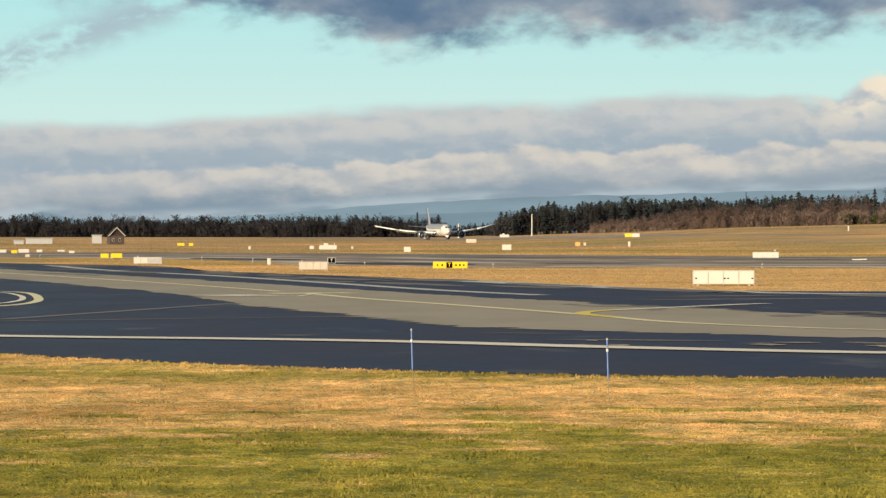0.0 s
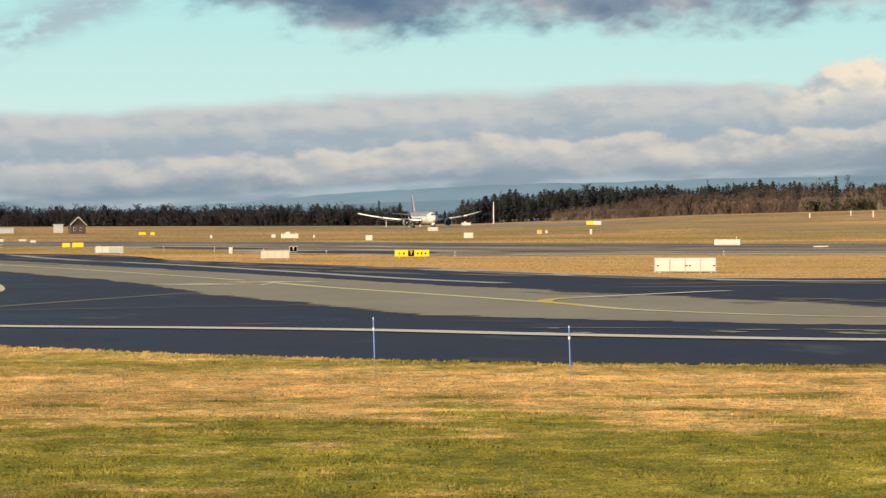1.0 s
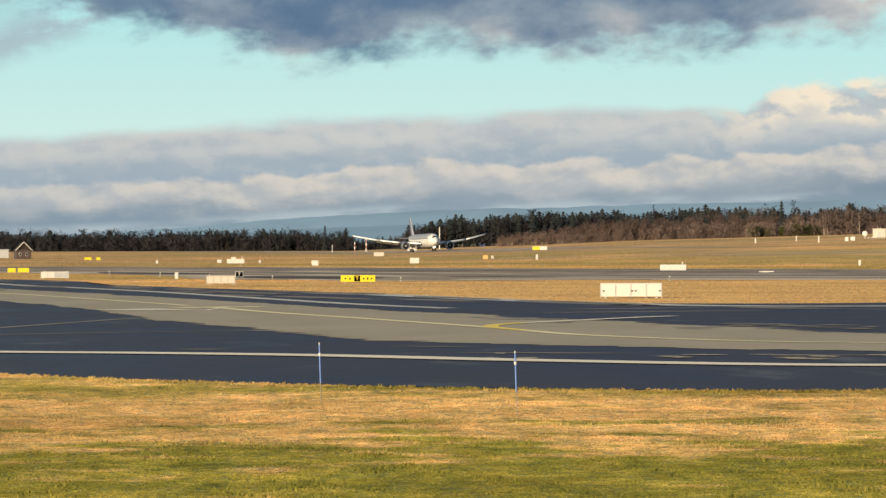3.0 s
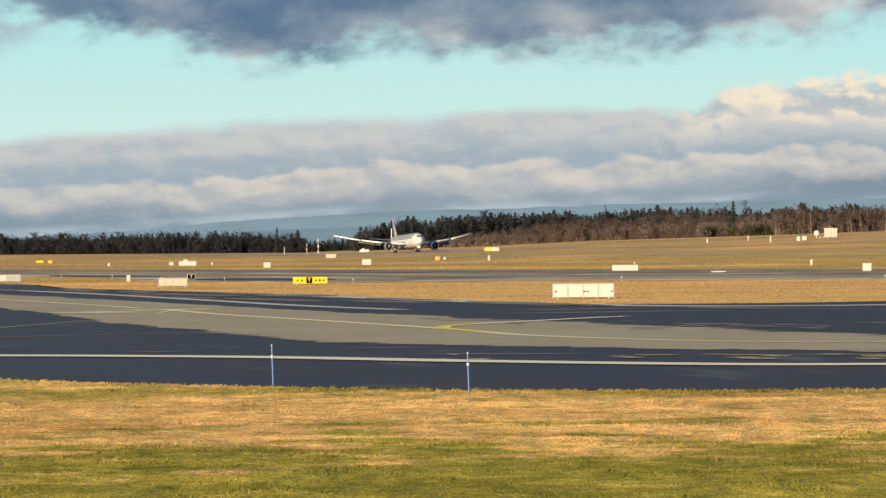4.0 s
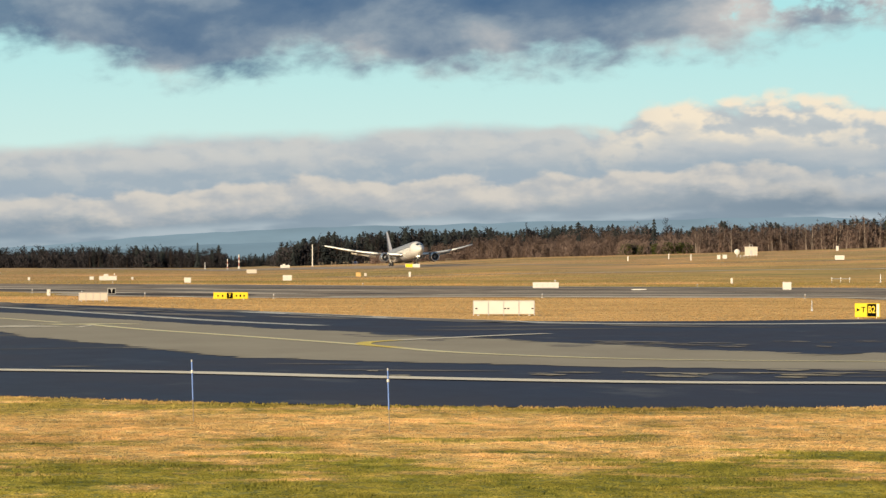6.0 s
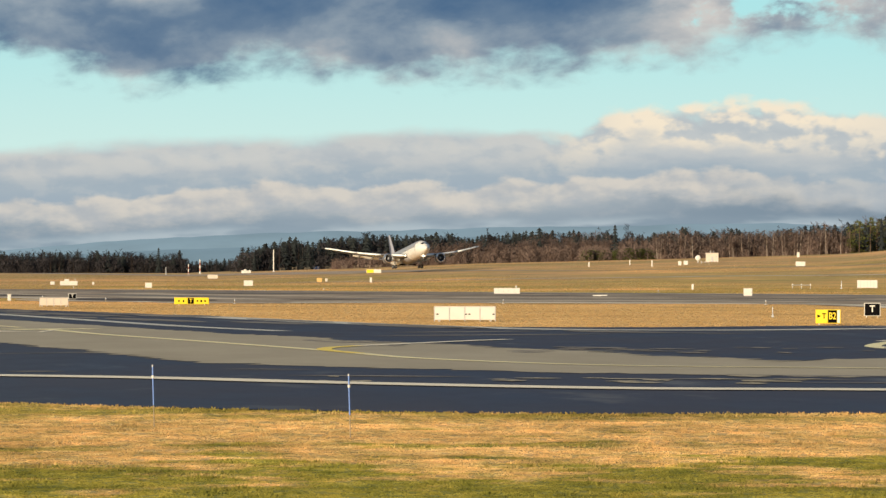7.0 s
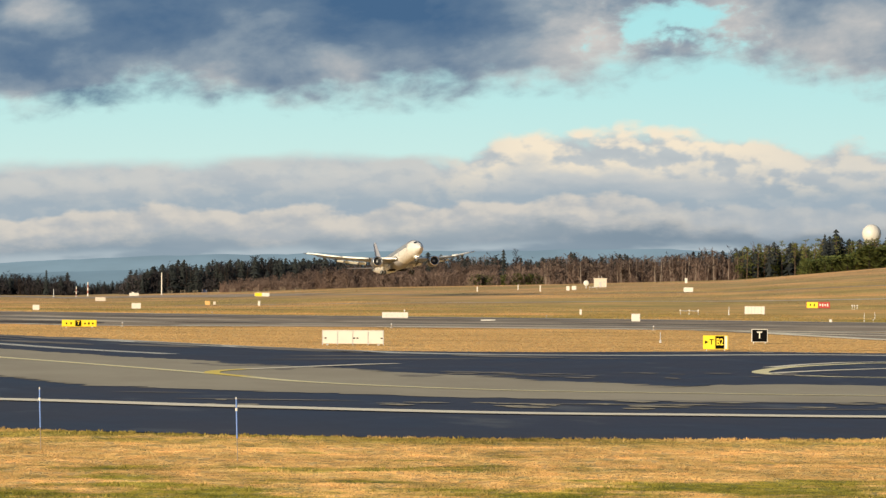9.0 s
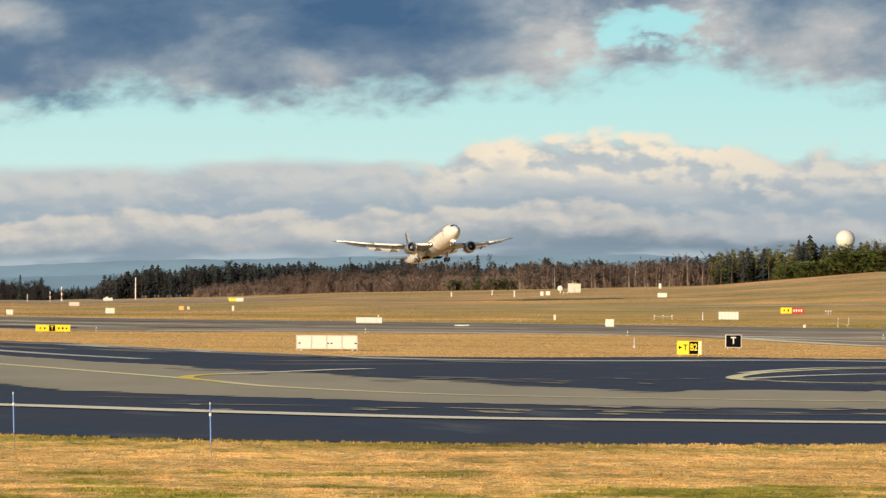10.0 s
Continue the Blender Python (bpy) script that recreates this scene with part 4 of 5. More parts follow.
def birch(r):
    """A bare unit-high birch: trunk, rising limbs and a haze of twigs."""
    bend = Vector((r.uniform(-0.04, 0.04), r.uniform(-0.04, 0.04), 0))
    wood = cone_tris((0, 0, 0), bend + Vector((0, 0, 0.5)), 0.013, 0.009) + cone_tris(bend + Vector((0, 0, 0.5)), bend * 1.5 + Vector((0, 0, 0.97)), 0.009, 0.002)
    leaf = []
    for k in range(22):
        z = r.uniform(0.22, 0.92)
        a, w = r.uniform(0, 6.3), r.uniform(0.06, 0.17) * (1.15 - 0.7 * abs(z - 0.5))
        p = bend * z * 1.5 + Vector((0, 0, z))
        e = p + Vector((math.cos(a) * w, math.sin(a) * w, w * r.uniform(0.7, 1.5)))
        leaf += cone_tris(p, e, 0.005, 0.0, 3)
        for j in range(9):
            s = p.lerp(e, r.uniform(0.35, 1.0))
            b = r.uniform(0, 6.3)
            d = Vector((math.cos(b), math.sin(b), r.uniform(-0.3, 1.2))) * r.uniform(0.03, 0.075)
            o = Vector((-d.y, d.x, 0)).normalized() * r.uniform(0.006, 0.010)
            leaf.append((s - o, s + o, s + d))
    return wood, leaf


def pine(r):
    """A unit-high pine: a long bare stem and a broken crown of needle sprays."""
    bend = Vector((r.uniform(-0.02, 0.02), r.uniform(-0.02, 0.02), 0))
    wood = cone_tris((0, 0, 0), bend + Vector((0, 0, 0.95)), 0.014, 0.004)
    leaf = []
    low = r.uniform(0.30, 0.48)
    for k in range(20):
        z = r.uniform(low, 1.0)
        a, w = r.uniform(0, 6.3), r.uniform(0.03, 0.125) * (1.2 - 0.75 * (z - low) / (1 - low))
        c = bend * z + Vector((math.cos(a) * w, math.sin(a) * w, z))
        wood += cone_tris(bend * z + Vector((0, 0, z - 0.03)), c, 0.004, 0.0, 3)
        for j in range(13):
            p = c + Vector((r.gauss(0, 0.026), r.gauss(0, 0.026), r.gauss(0, 0.016)))
            d = Vector((r.gauss(0, 1), r.gauss(0, 1), r.gauss(0, 0.6))).normalized() * r.uniform(0.018, 0.036)
            o = d.cross(Vector((r.gauss(0, 1), r.gauss(0, 1), r.gauss(0, 1)))).normalized() * 0.015
            leaf.append((p - o, p + o, p + d))
    return wood, leaf


def bush(r):
    """A unit-high broad young conifer or shrub."""
    wood = cone_tris((0, 0, 0), (0, 0, 0.8), 0.03, 0.005)
    leaf = []
    for k in range(110):
        z = r.uniform(0.02, 0.97) ** 1.1
        a, w = r.uniform(0, 6.3), (0.30 * (1 - z) ** 0.6 + 0.02) * r.uniform(0.5, 1.1)
        p = Vector((math.cos(a) * w, math.sin(a) * w, z))
        d = Vector((math.cos(a), math.sin(a), r.uniform(-0.3, 0.9))) * r.uniform(0.09, 0.17)
        o = Vector((-math.sin(a), math.cos(a), r.uniform(-0.4, 0.4))) * 0.075
        leaf.append((p - o, p + o, p + d))
    return wood, leaf


def twig_bush(r):
    """A unit-high leafless thicket of rising twigs."""
    wood = cone_tris((0, 0, 0), (0, 0, 0.6), 0.012, 0.003, 3)
    leaf = []
    for k in range(170):
        z = r.uniform(0.0, 0.85)
        a, w = r.uniform(0, 6.3), (0.34 * (1 - z) ** 0.5 + 0.03) * math.sqrt(r.uniform(0.05, 1.0))
        p = Vector((math.cos(a) * w, math.sin(a) * w, z))
        d = Vector((r.gauss(0, 0.35), r.gauss(0, 0.35), 1.0)).normalized() * r.uniform(0.09, 0.24) * (1.1 - z * 0.6)
        b = r.uniform(0, 6.3)
        o = Vector((math.cos(b), math.sin(b), 0)) * r.uniform(0.010, 0.022)
        leaf.append((p - o, p + o, p + d))
    return wood, leaf


def foliage(name, a, b, c):
    def build(n, s):
        r = n.put("ShaderNodeNewGeometry")
        big = n.noise(r.outputs["Position"], 0.08, 3.0)
        f = n.math("ADD", n.math("MULTIPLY", r.outputs["Random Per Island"], 0.5), n.math("MULTIPLY", big, 0.5))
        n.link(n.ramp(f, [(0.2, a), (0.5, b), (0.8, c)]), s.inputs["Base Color"])
        s.inputs["Roughness"].default_value = 0.9
        s.inputs["Specular IOR Level"].default_value = 0.1
    return material(name, build)


# spruce colours carry a bluish lift that stands in for distance haze
M["spruce"] = foliage("haze_lifted_spruce_needles", (0.020, 0.024, 0.028), (0.028, 0.033, 0.034), (0.040, 0.044, 0.040))
M["pine"] = foliage("pine_needles", (0.070, 0.080, 0.026), (0.110, 0.118, 0.040), (0.150, 0.150, 0.055))
M["young"] = foliage("young_conifer_needles", (0.085, 0.105, 0.032), (0.120, 0.142, 0.044), (0.165, 0.178, 0.062))
M["twigs"] = foliage("red_brown_twigs", (0.125, 0.088, 0.076), (0.155, 0.110, 0.094), (0.19, 0.138, 0.118))
# same painted haze lift in the grey twigs
M["grey_twigs"] = foliage("haze_lifted_grey_brown_twigs", (0.029, 0.028, 0.033), (0.037, 0.034, 0.038), (0.046, 0.041, 0.044))
M["bark"] = foliage("dark_bark", (0.022, 0.018, 0.015), (0.032, 0.024, 0.02), (0.05, 0.036, 0.03))
M["pine_bark"] = foliage("warm_pine_bark", (0.075, 0.050, 0.036), (0.11, 0.075, 0.052), (0.15, 0.10, 0.07))
M["twig_bark"] = foliage("brown_birch_bark", (0.07, 0.042, 0.032), (0.11, 0.07, 0.055), (0.18, 0.13, 0.10))
M["birch_bark"] = foliage("pale_birch_bark", (0.16, 0.12, 0.10), (0.24, 0.19, 0.16), (0.34, 0.29, 0.25))
KINDS = {}
tr = random.Random(11)
for key, f, leaf, wood in (("spruce", spruce, "spruce", "bark"), ("birch", birch, "twigs", "twig_bark"), ("pale", birch, "twigs", "birch_bark"), ("bare", birch, "grey_twigs", "bark"),
                           ("pine", pine, "pine", "pine_bark"), ("young", bush, "young", "bark"), ("shrub", twig_bush, "twigs", "twig_bark"), ("thicket", twig_bush, "grey_twigs", "bark")):
    KINDS[key] = ([[tri_soup(q) for q in f(tr)] for k in range(6)], M[leaf], M[wood])


def tree_mesh(name, spots):
    """One mesh of many trees. spots: (kind, x, y, height, width factor)."""
    mats, verts, faces, slots, at = [], [], [], [], 0
    for kind, x, y, h, w in spots:
        variants, leaf, wood = KINDS[kind]
        for m in (wood, leaf):
            if m not in mats:
                mats.append(m)
        a = tr.uniform(0, 6.3)
        c, s = math.cos(a) * h * w, math.sin(a) * h * w
        z = float(ground_z(x, y)) - 0.1
        for (v, f), m in zip(variants[tr.randrange(6)], (wood, leaf)):
            verts.append(np.stack([x + v[:, 0] * c - v[:, 1] * s, y + v[:, 0] * s + v[:, 1] * c, z + v[:, 2] * h], -1))
            faces.append(f + at)
            slots.append(np.full(len(f), mats.index(m)))
            at += len(v)
    v, f = np.concatenate(verts), np.concatenate(faces)
    me = bpy.data.meshes.new(name)
    me.vertices.add(len(v))
    me.vertices.foreach_set("co", v.ravel())
    me.loops.add(f.size)
    me.loops.foreach_set("vertex_index", f.ravel())
    me.polygons.add(len(f))
    me.polygons.foreach_set("loop_start", np.arange(0, f.size, 3))
    me.polygons.foreach_set("material_index", np.concatenate(slots))
    for m in mats:
        me.materials.append(m)
    me.update(calc_edges=True)
    me.validate()
    return me


def wood(name, label, az0, az1, d0, d1, n, mix, h0, h1, shape=None):
    """A wood between two bearings (degrees east of north) and two distances."""
    spots = []
    for k in range(n):
        a, d = radians(tr.uniform(az0, az1)), tr.uniform(d0, d1)
        kind = tr.choices([q[0] for q in mix], [q[1] for q in mix])[0]
        h = tr.uniform(h0, h1) * (shape(math.degrees(a)) if shape else 1.0)
        h *= 1.0 + 0.25 * noise.noise((math.degrees(a) * 1.7, d * 0.01, 3)) + 0.18 * noise.noise((math.degrees(a) * 7.0, d * 0.01, 8))
        if kind == "young":
            h *= 0.45
        elif kind in ("shrub", "thicket"):
            h *= tr.uniform(0.45, 0.85) if kind == "shrub" else tr.uniform(0.60, 0.95)
        spots.append((kind, d * math.sin(a), d * math.cos(a), h, tr.uniform(1.0, 1.6) * (1.4 if kind == 'thicket' else 1.25 if kind in ('bare', 'birch', 'pale', 'spruce') else 1.0)))
    tagged(new(name, tree_mesh(name, spots)), label, "woods", kind="stuff")


wood("far_wood", "dark mixed winter wood beyond the airfield", -9, 0.0, 2620, 2720, 2600, [("spruce", 2), ("bare", 8), ("thicket", 14)], 7.5, 13.5)
wood("low_far_wood", "low dark wood in the gap", -0.5, 1.3, 2750, 2800, 260, [("spruce", 2), ("bare", 3), ("thicket", 4)], 5, 8)
wood("spruce_wood", "dense dark spruce wood", 0.75, 5.0, 2330, 2440, 1500, [("spruce", 5), ("bare", 3), ("thicket", 7)], 8.5, 17.5, lambda a: min(1.0, 0.72 + 0.4 * (a - 0.7)))
wood("birch_belt", "belt of red-brown leafless birches", 2.0, 6.4, 2060, 2130, 2300, [("birch", 4), ("shrub", 12)], 7.5, 11.0, lambda a: min(1.0, 0.60 + 0.2 * (a - 2.0)))
wood("mixed_wood", "mixed wood of spruces and leafless trees", 4.6, 9.1, 2130, 2240, 950, [("spruce", 4), ("birch", 3), ("bare", 2), ("shrub", 5)], 9.5, 15)
wood("shrub_edge", "low green and brown shrubs along the wood", 5.4, 7.4, 1990, 2040, 420, [("young", 3), ("shrub", 2)], 8, 12)
wood("birch_stand", "stand of tall pale-stemmed birches", 6.4, 9.1, 1960, 2030, 620, [("birch", 3), ("pale", 5), ("bare", 1), ("shrub", 9)], 8, 12.5)
wood("pine_wood", "tall pine and spruce wood on the rise", 9.0, 13.5, 1960, 2060, 620, [("pine", 5), ("spruce", 3), ("birch", 1), ("young", 3)], 11.5, 17, lambda a: 1.0 if a < 10.4 else 0.92)
wood("young_plantation", "dense green plantation of young conifers", 9.9, 13.5, 1905, 1950, 900, [("young", 1)], 15, 22, lambda a: min(1.25, 0.75 + 0.25 * (a - 9.9)))


def single_tree(name, kind, x, y, h, label):
    """A tree of its own with its stem and crown."""
    variants, leaf, bark = KINDS[kind]
    top = empty(name, label, "tree", pose(x, y, float(ground_z(x, y)) - 0.1, 0, 0, tr.uniform(0, 360)), "trees at the wood's edge")
    top.scale = (h, h, h)
    for (v, f), m, n in zip(variants[tr.randrange(6)], (bark, leaf), ("trunk", "crown")):
        ob = new(n, mesh_from(n, v, f, m))
        ob.parent = top


for a, d, h, kind, label in (
        (9.15, 1935, 15.5, "pine", "tall pine at the wood's edge"), (9.3, 1940, 17.0, "pine", "tall pine at the wood's edge"),
        (9.45, 1930, 15.0, "spruce", "dark spruce at the wood's edge"), (9.62, 1938, 16.5, "pine", "tall pine at the wood's edge"),
        (9.8, 1932, 15.8, "pine", "tall pine at the wood's edge"), (9.95, 1945, 17.5, "pine", "tall pine at the wood's edge"),
        (10.2, 1950, 18.0, "spruce", "tall spruce above the plantation"), (8.9, 1945, 13.5, "pale", "pale birch at the wood's edge"),
        (8.7, 1940, 14.5, "pale", "pale birch at the wood's edge"), (8.45, 1950, 12.5, "pale", "pale birch at the wood's edge"),
        (-0.35, 2600, 15.5, "spruce", "lone dark spruce at the wood's edge"), (0.95, 2325, 11.0, "spruce", "lone dark spruce at the wood's edge"),
        (6.0, 2000, 17.5, "bare", "tall bare tree above the shrubs"), (5.85, 2010, 17.0, "spruce", "spruce above the shrubs")):
    single_tree("conifer" if kind in ("pine", "spruce") else "bare_tree", kind, d * math.sin(radians(a)), d * math.cos(radians(a)), h, label)


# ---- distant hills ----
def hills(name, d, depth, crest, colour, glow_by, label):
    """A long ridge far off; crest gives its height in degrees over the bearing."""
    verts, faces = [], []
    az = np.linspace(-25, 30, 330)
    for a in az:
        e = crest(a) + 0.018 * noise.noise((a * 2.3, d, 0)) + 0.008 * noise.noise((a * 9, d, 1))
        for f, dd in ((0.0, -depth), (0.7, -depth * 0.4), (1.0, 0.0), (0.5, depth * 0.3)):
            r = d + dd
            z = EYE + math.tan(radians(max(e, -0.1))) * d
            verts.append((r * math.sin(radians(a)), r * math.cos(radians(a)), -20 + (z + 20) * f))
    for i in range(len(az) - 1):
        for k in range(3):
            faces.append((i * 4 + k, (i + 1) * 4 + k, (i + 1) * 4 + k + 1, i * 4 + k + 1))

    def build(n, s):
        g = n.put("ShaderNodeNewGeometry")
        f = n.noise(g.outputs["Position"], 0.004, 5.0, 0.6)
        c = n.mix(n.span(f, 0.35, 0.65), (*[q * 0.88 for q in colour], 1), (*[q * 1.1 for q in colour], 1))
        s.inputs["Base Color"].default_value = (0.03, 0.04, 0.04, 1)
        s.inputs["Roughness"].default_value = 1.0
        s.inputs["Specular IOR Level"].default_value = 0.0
        # distance haze painted on as an even blue-grey glow
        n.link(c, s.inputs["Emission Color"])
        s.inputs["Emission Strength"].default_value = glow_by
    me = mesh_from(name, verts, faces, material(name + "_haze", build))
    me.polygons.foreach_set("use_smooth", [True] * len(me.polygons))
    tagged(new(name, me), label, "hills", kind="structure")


def crest_far(a):
    return float(np.interp(a, (-25, -6.6, -5.9, -5.4, -5.0, -4.3, -2.5, -1.0, 0.6, 1.6, 3, 4.4, 5.6, 6.5, 8, 10, 14, 30),
                           (0.1, 0.08, 0.14, 0.25, 0.14, 0.10, 0.20, 0.33, 0.42, 0.46, 0.48, 0.53, 0.53, 0.56, 0.58, 0.50, 0.38, 0.2)))


def crest_near(a):
    return float(np.interp(a, (-25, -5, -3, -0.5, 1, 3, 4.6, 6, 7.4, 9, 14, 30), (0, 0.0, 0.08, 0.2, 0.26, 0.36, 0.42, 0.36, 0.40, 0.33, 0.2, 0.1)))


hills("hill_ridge", 4700, 200, crest_far, lin(110, 129, 139), 1.0, "wooded ridge on the horizon, its blue haze painted as glow")
hills("hill_ridge_near", 4300, 200, crest_near, lin(99, 118, 128), 1.0, "wooded slope below the ridge, its darker blue haze painted as glow")


# ---- grass ----
def tufts(name, count, x0, x1, y0, y1, h0, h1, w, blades, seed, keep=None):
    """Blades of grass in tufts over a stretch of the verge."""
    g = np.random.default_rng(seed)
    y = g.uniform(y0, y1, count)
    x = g.uniform(0, 1, count) * (x1 - x0) * y / y1 + x0 * y / y1
    if keep is not None:
        ok = keep(x, y, g)
        x, y = x[ok], y[ok]
    n = len(x)
    x, y = np.repeat(x, blades), np.repeat(y, blades)
    a = g.uniform(0, 6.283, n * blades)
    r = g.uniform(0, 0.16, n * blades)
    x, y = x + np.cos(a) * r, y + np.sin(a) * r
    h = np.repeat(g.uniform(h0, h1, n), blades) * g.uniform(0.6, 1.2, n * blades)
    b = g.normal(0.35, 0.22, n * blades)
    ox, oy = np.cos(b) * w / 2, np.sin(b) * w / 2
    lean = g.uniform(0.0, 0.3, n * blades) * h
    tx, ty = np.cos(a) * lean, np.sin(a) * lean
    z = ground_z(x, y)
    v = np.stack([np.stack([x - ox, y - oy, z], -1), np.stack([x + ox, y + oy, z], -1), np.stack([x + tx, y + ty, z + h], -1)], 1).reshape(-1, 3)
    me = bpy.data.meshes.new(name)
    me.vertices.add(len(v))
    me.vertices.foreach_set("co", v.ravel())
    me.loops.add(len(v))
    me.loops.foreach_set("vertex_index", np.arange(len(v)))
    me.polygons.add(len(v) // 3)
    me.polygons.foreach_set("loop_start", np.arange(0, len(v), 3))
    me.materials.append(M["tuft"])
    me.update(calc_edges=True)
    me.validate()
    tagged(new(name, me), "uneven tufts of yellow and green grass", "grass", kind="stuff")


def on_verge(x, y, g):
    e = np.where(x < 18, 152.5 + 0.0217 * (x - 18) ** 2, 152.5 + 0.006 * (x - 18) ** 2)
    return y < e + g.uniform(-0.6, 0.25, len(y))


def at_edge(x, y, g):
    e = np.where(x < 18, 152.5 + 0.0217 * (x - 18) ** 2, 152.5 + 0.006 * (x - 18) ** 2)
    return (y < e + 0.3) & (y > e - 3)


def clumps(x, y, g):
    keep = np.array([noise.noise((p * 0.35, q * 0.18, 2)) > 0.12 for p, q in zip(x, y)])
    return on_verge(x, y, g) & keep


def between(low, high):
    """Keeps what lies on grass between two lines of paving."""
    lx, ly = [p.x for p in low], [p.y for p in low]
    hx, hy = [p.x for p in high], [p.y for p in high]
    return lambda x, y, g: (y > np.interp(x, lx, ly) + 0.5) & (y < np.interp(x, hx, hy) - 0.5)


def beyond(x, y, g):
    """Keeps what lies on the field behind the second taxiway, off the runway and the far roads."""
    keep = y > np.interp(x, [p.x for p in r2_far], [p.y for p in r2_far]) + 2
    off = (x + 3) * RUN_O.x + (y - 2060) * RUN_O.y
    keep &= np.abs(off) > 23.5
    for line, w in ((far_road, 5), (far_road2, 5)):
        keep &= np.abs(y - np.interp(x, [p.x for p in line], [p.y for p in line], left=-999, right=-999)) > w * 1.3
    return keep


tufts("grass", 70000, -23, 42, 78, 186, 0.016, 0.027, 0.080, 9, 1, on_verge)
tufts("tall_grass", 9000, -23, 42, 78, 186, 0.05, 0.11, 0.06, 6, 2, clumps)
tufts("edge_grass", 16000, -23, 42, 150, 186, 0.03, 0.11, 0.07, 6, 3, at_edge)
tufts("verge_grass", 130000, -85, 210, 360, 900, 0.03, 0.045, 0.15, 4, 4, between(M_EDGE, r2_near))
tufts("field_grass", 100000, -280, 420, 620, 2100, 0.06, 0.10, 0.36, 4, 5, beyond)


# ---- the airliner ----
M["hull"] = paint("white_airliner_coat", (0.66, 0.63, 0.59), 0.28, vary=0.02, scale=0.4)
M["hull_grey"] = paint("light_grey_airliner_coat", (0.40, 0.39, 0.40), 0.32, vary=0.03, scale=0.4)
# wing grey taken darker to paint in the underside's shade
M["wing"] = paint("shaded_grey_wing_coat", (0.13, 0.13, 0.14), 0.30, vary=0.04, scale=0.4)
# darker grey that paints shade on the hull's top and belly fairing
M["crown"] = paint("shade_grey_hull_coat", (0.26, 0.25, 0.26), 0.4, vary=0.05, scale=0.4)
M["pale_fin"] = paint("lilac_grey_fin_coat", (0.31, 0.30, 0.34), 0.32, vary=0.05, scale=0.3)
M["cowl"] = paint("slate_cowl_coat", (0.11, 0.11, 0.13), 0.3, vary=0.05, scale=0.4)
# pale slat metal, with caught sunlight put into its brightness
M["slat"] = paint("sun_bright_slat_metal", (0.80, 0.79, 0.76), 0.3, vary=0.03, scale=0.4)
M["fin"] = paint("navy_fin_coat", (0.045, 0.055, 0.10), 0.28, vary=0.05, scale=0.3)
M["blade"] = paint("dark_fan_metal", (0.06, 0.06, 0.065), 0.4, metal=0.5, vary=0.1)
M["lip"] = paint("bare_metal_lip", (0.75, 0.75, 0.76), 0.2, metal=1.0, vary=0.05)
M["tyre"] = paint("black_rubber", (0.02, 0.02, 0.02), 0.8, vary=0.2)
M["lamp"] = glow("lit_landing_lamp", (1.0, 0.90, 0.66), 5.0)


def loft(rings, close=True):
    bm = bmesh.new()
    loops = [[bm.verts.new(p) for p in ring] for ring in rings]
    n = len(loops[0])
    for a, b in zip(loops, loops[1:]):
        for k in range(n):
            bm.faces.new((a[k], a[(k + 1) % n], b[(k + 1) % n], b[k]))
    if close:
        bm.faces.new(loops[0][::-1])
        bm.faces.new(loops[-1])
    bmesh.ops.recalc_face_normals(bm, faces=bm.faces)
    return bm


GEAR_S, AXIS_Z = 31.0, 4.75     # the main wheels' distance behind the nose; the hull's axis over the ground


def hull_at(s):
    """Half width, half height and middle height of the hull, s metres behind the nose."""
    w = float(np.interp(s, (0, 0.3, 1, 2, 3.5, 5.5, 8, 11, 38, 44, 50, 56, 60, 62.5), (0.05, 0.55, 1.05, 1.55, 2.05, 2.5, 2.8, 2.88, 2.88, 2.7, 2.15, 1.35, 0.75, 0.3)))
    h = float(np.interp(s, (0, 0.3, 1, 2, 3.5, 5.5, 8, 11, 38, 44, 50, 56, 60, 62.5), (0.05, 0.5, 0.98, 1.5, 2.1, 2.6, 2.9, 2.97, 2.97, 2.75, 2.2, 1.45, 0.85, 0.35)))
    z = float(np.interp(s, (0, 1, 3, 6, 9, 38, 50, 62.5), (-0.75, -0.66, -0.42, -0.14, 0, 0, 0.62, 1.75)))
    return w, h, AXIS_Z + z


def foil(chord, thick, x, s, z, twist=0.0):
    """A wing section: leading edge at s behind the nose."""
    out = []
    for c, t in ((0, 0), (0.03, 0.45), (0.12, 0.85), (0.35, 1.0), (0.65, 0.65), (1.0, 0.06), (0.65, -0.30), (0.35, -0.55), (0.12, -0.5), (0.03, -0.3)):
        dz = t * thick * chord * 0.62 - (c - 0.3) * chord * math.tan(radians(twist))
        out.append((x, s + c * chord - GEAR_S, z + dz))
    return out


def wing_le(l):
    """Leading edge, chord and height of the wing at a distance from the middle."""
    s = 19.0 + (l - 2.0) * 0.66 + max(0.0, l - 26.5) * 0.55
    c = float(np.interp(l, (0, 2, 9.5, 26.5, 30.0), (13.4, 12.0, 7.0, 3.0, 0.7)))
    z = 3.35 + 0.075 * l + 3.4 * (l / 30.0) ** 2.2
    return s, c, z


WINGS = []


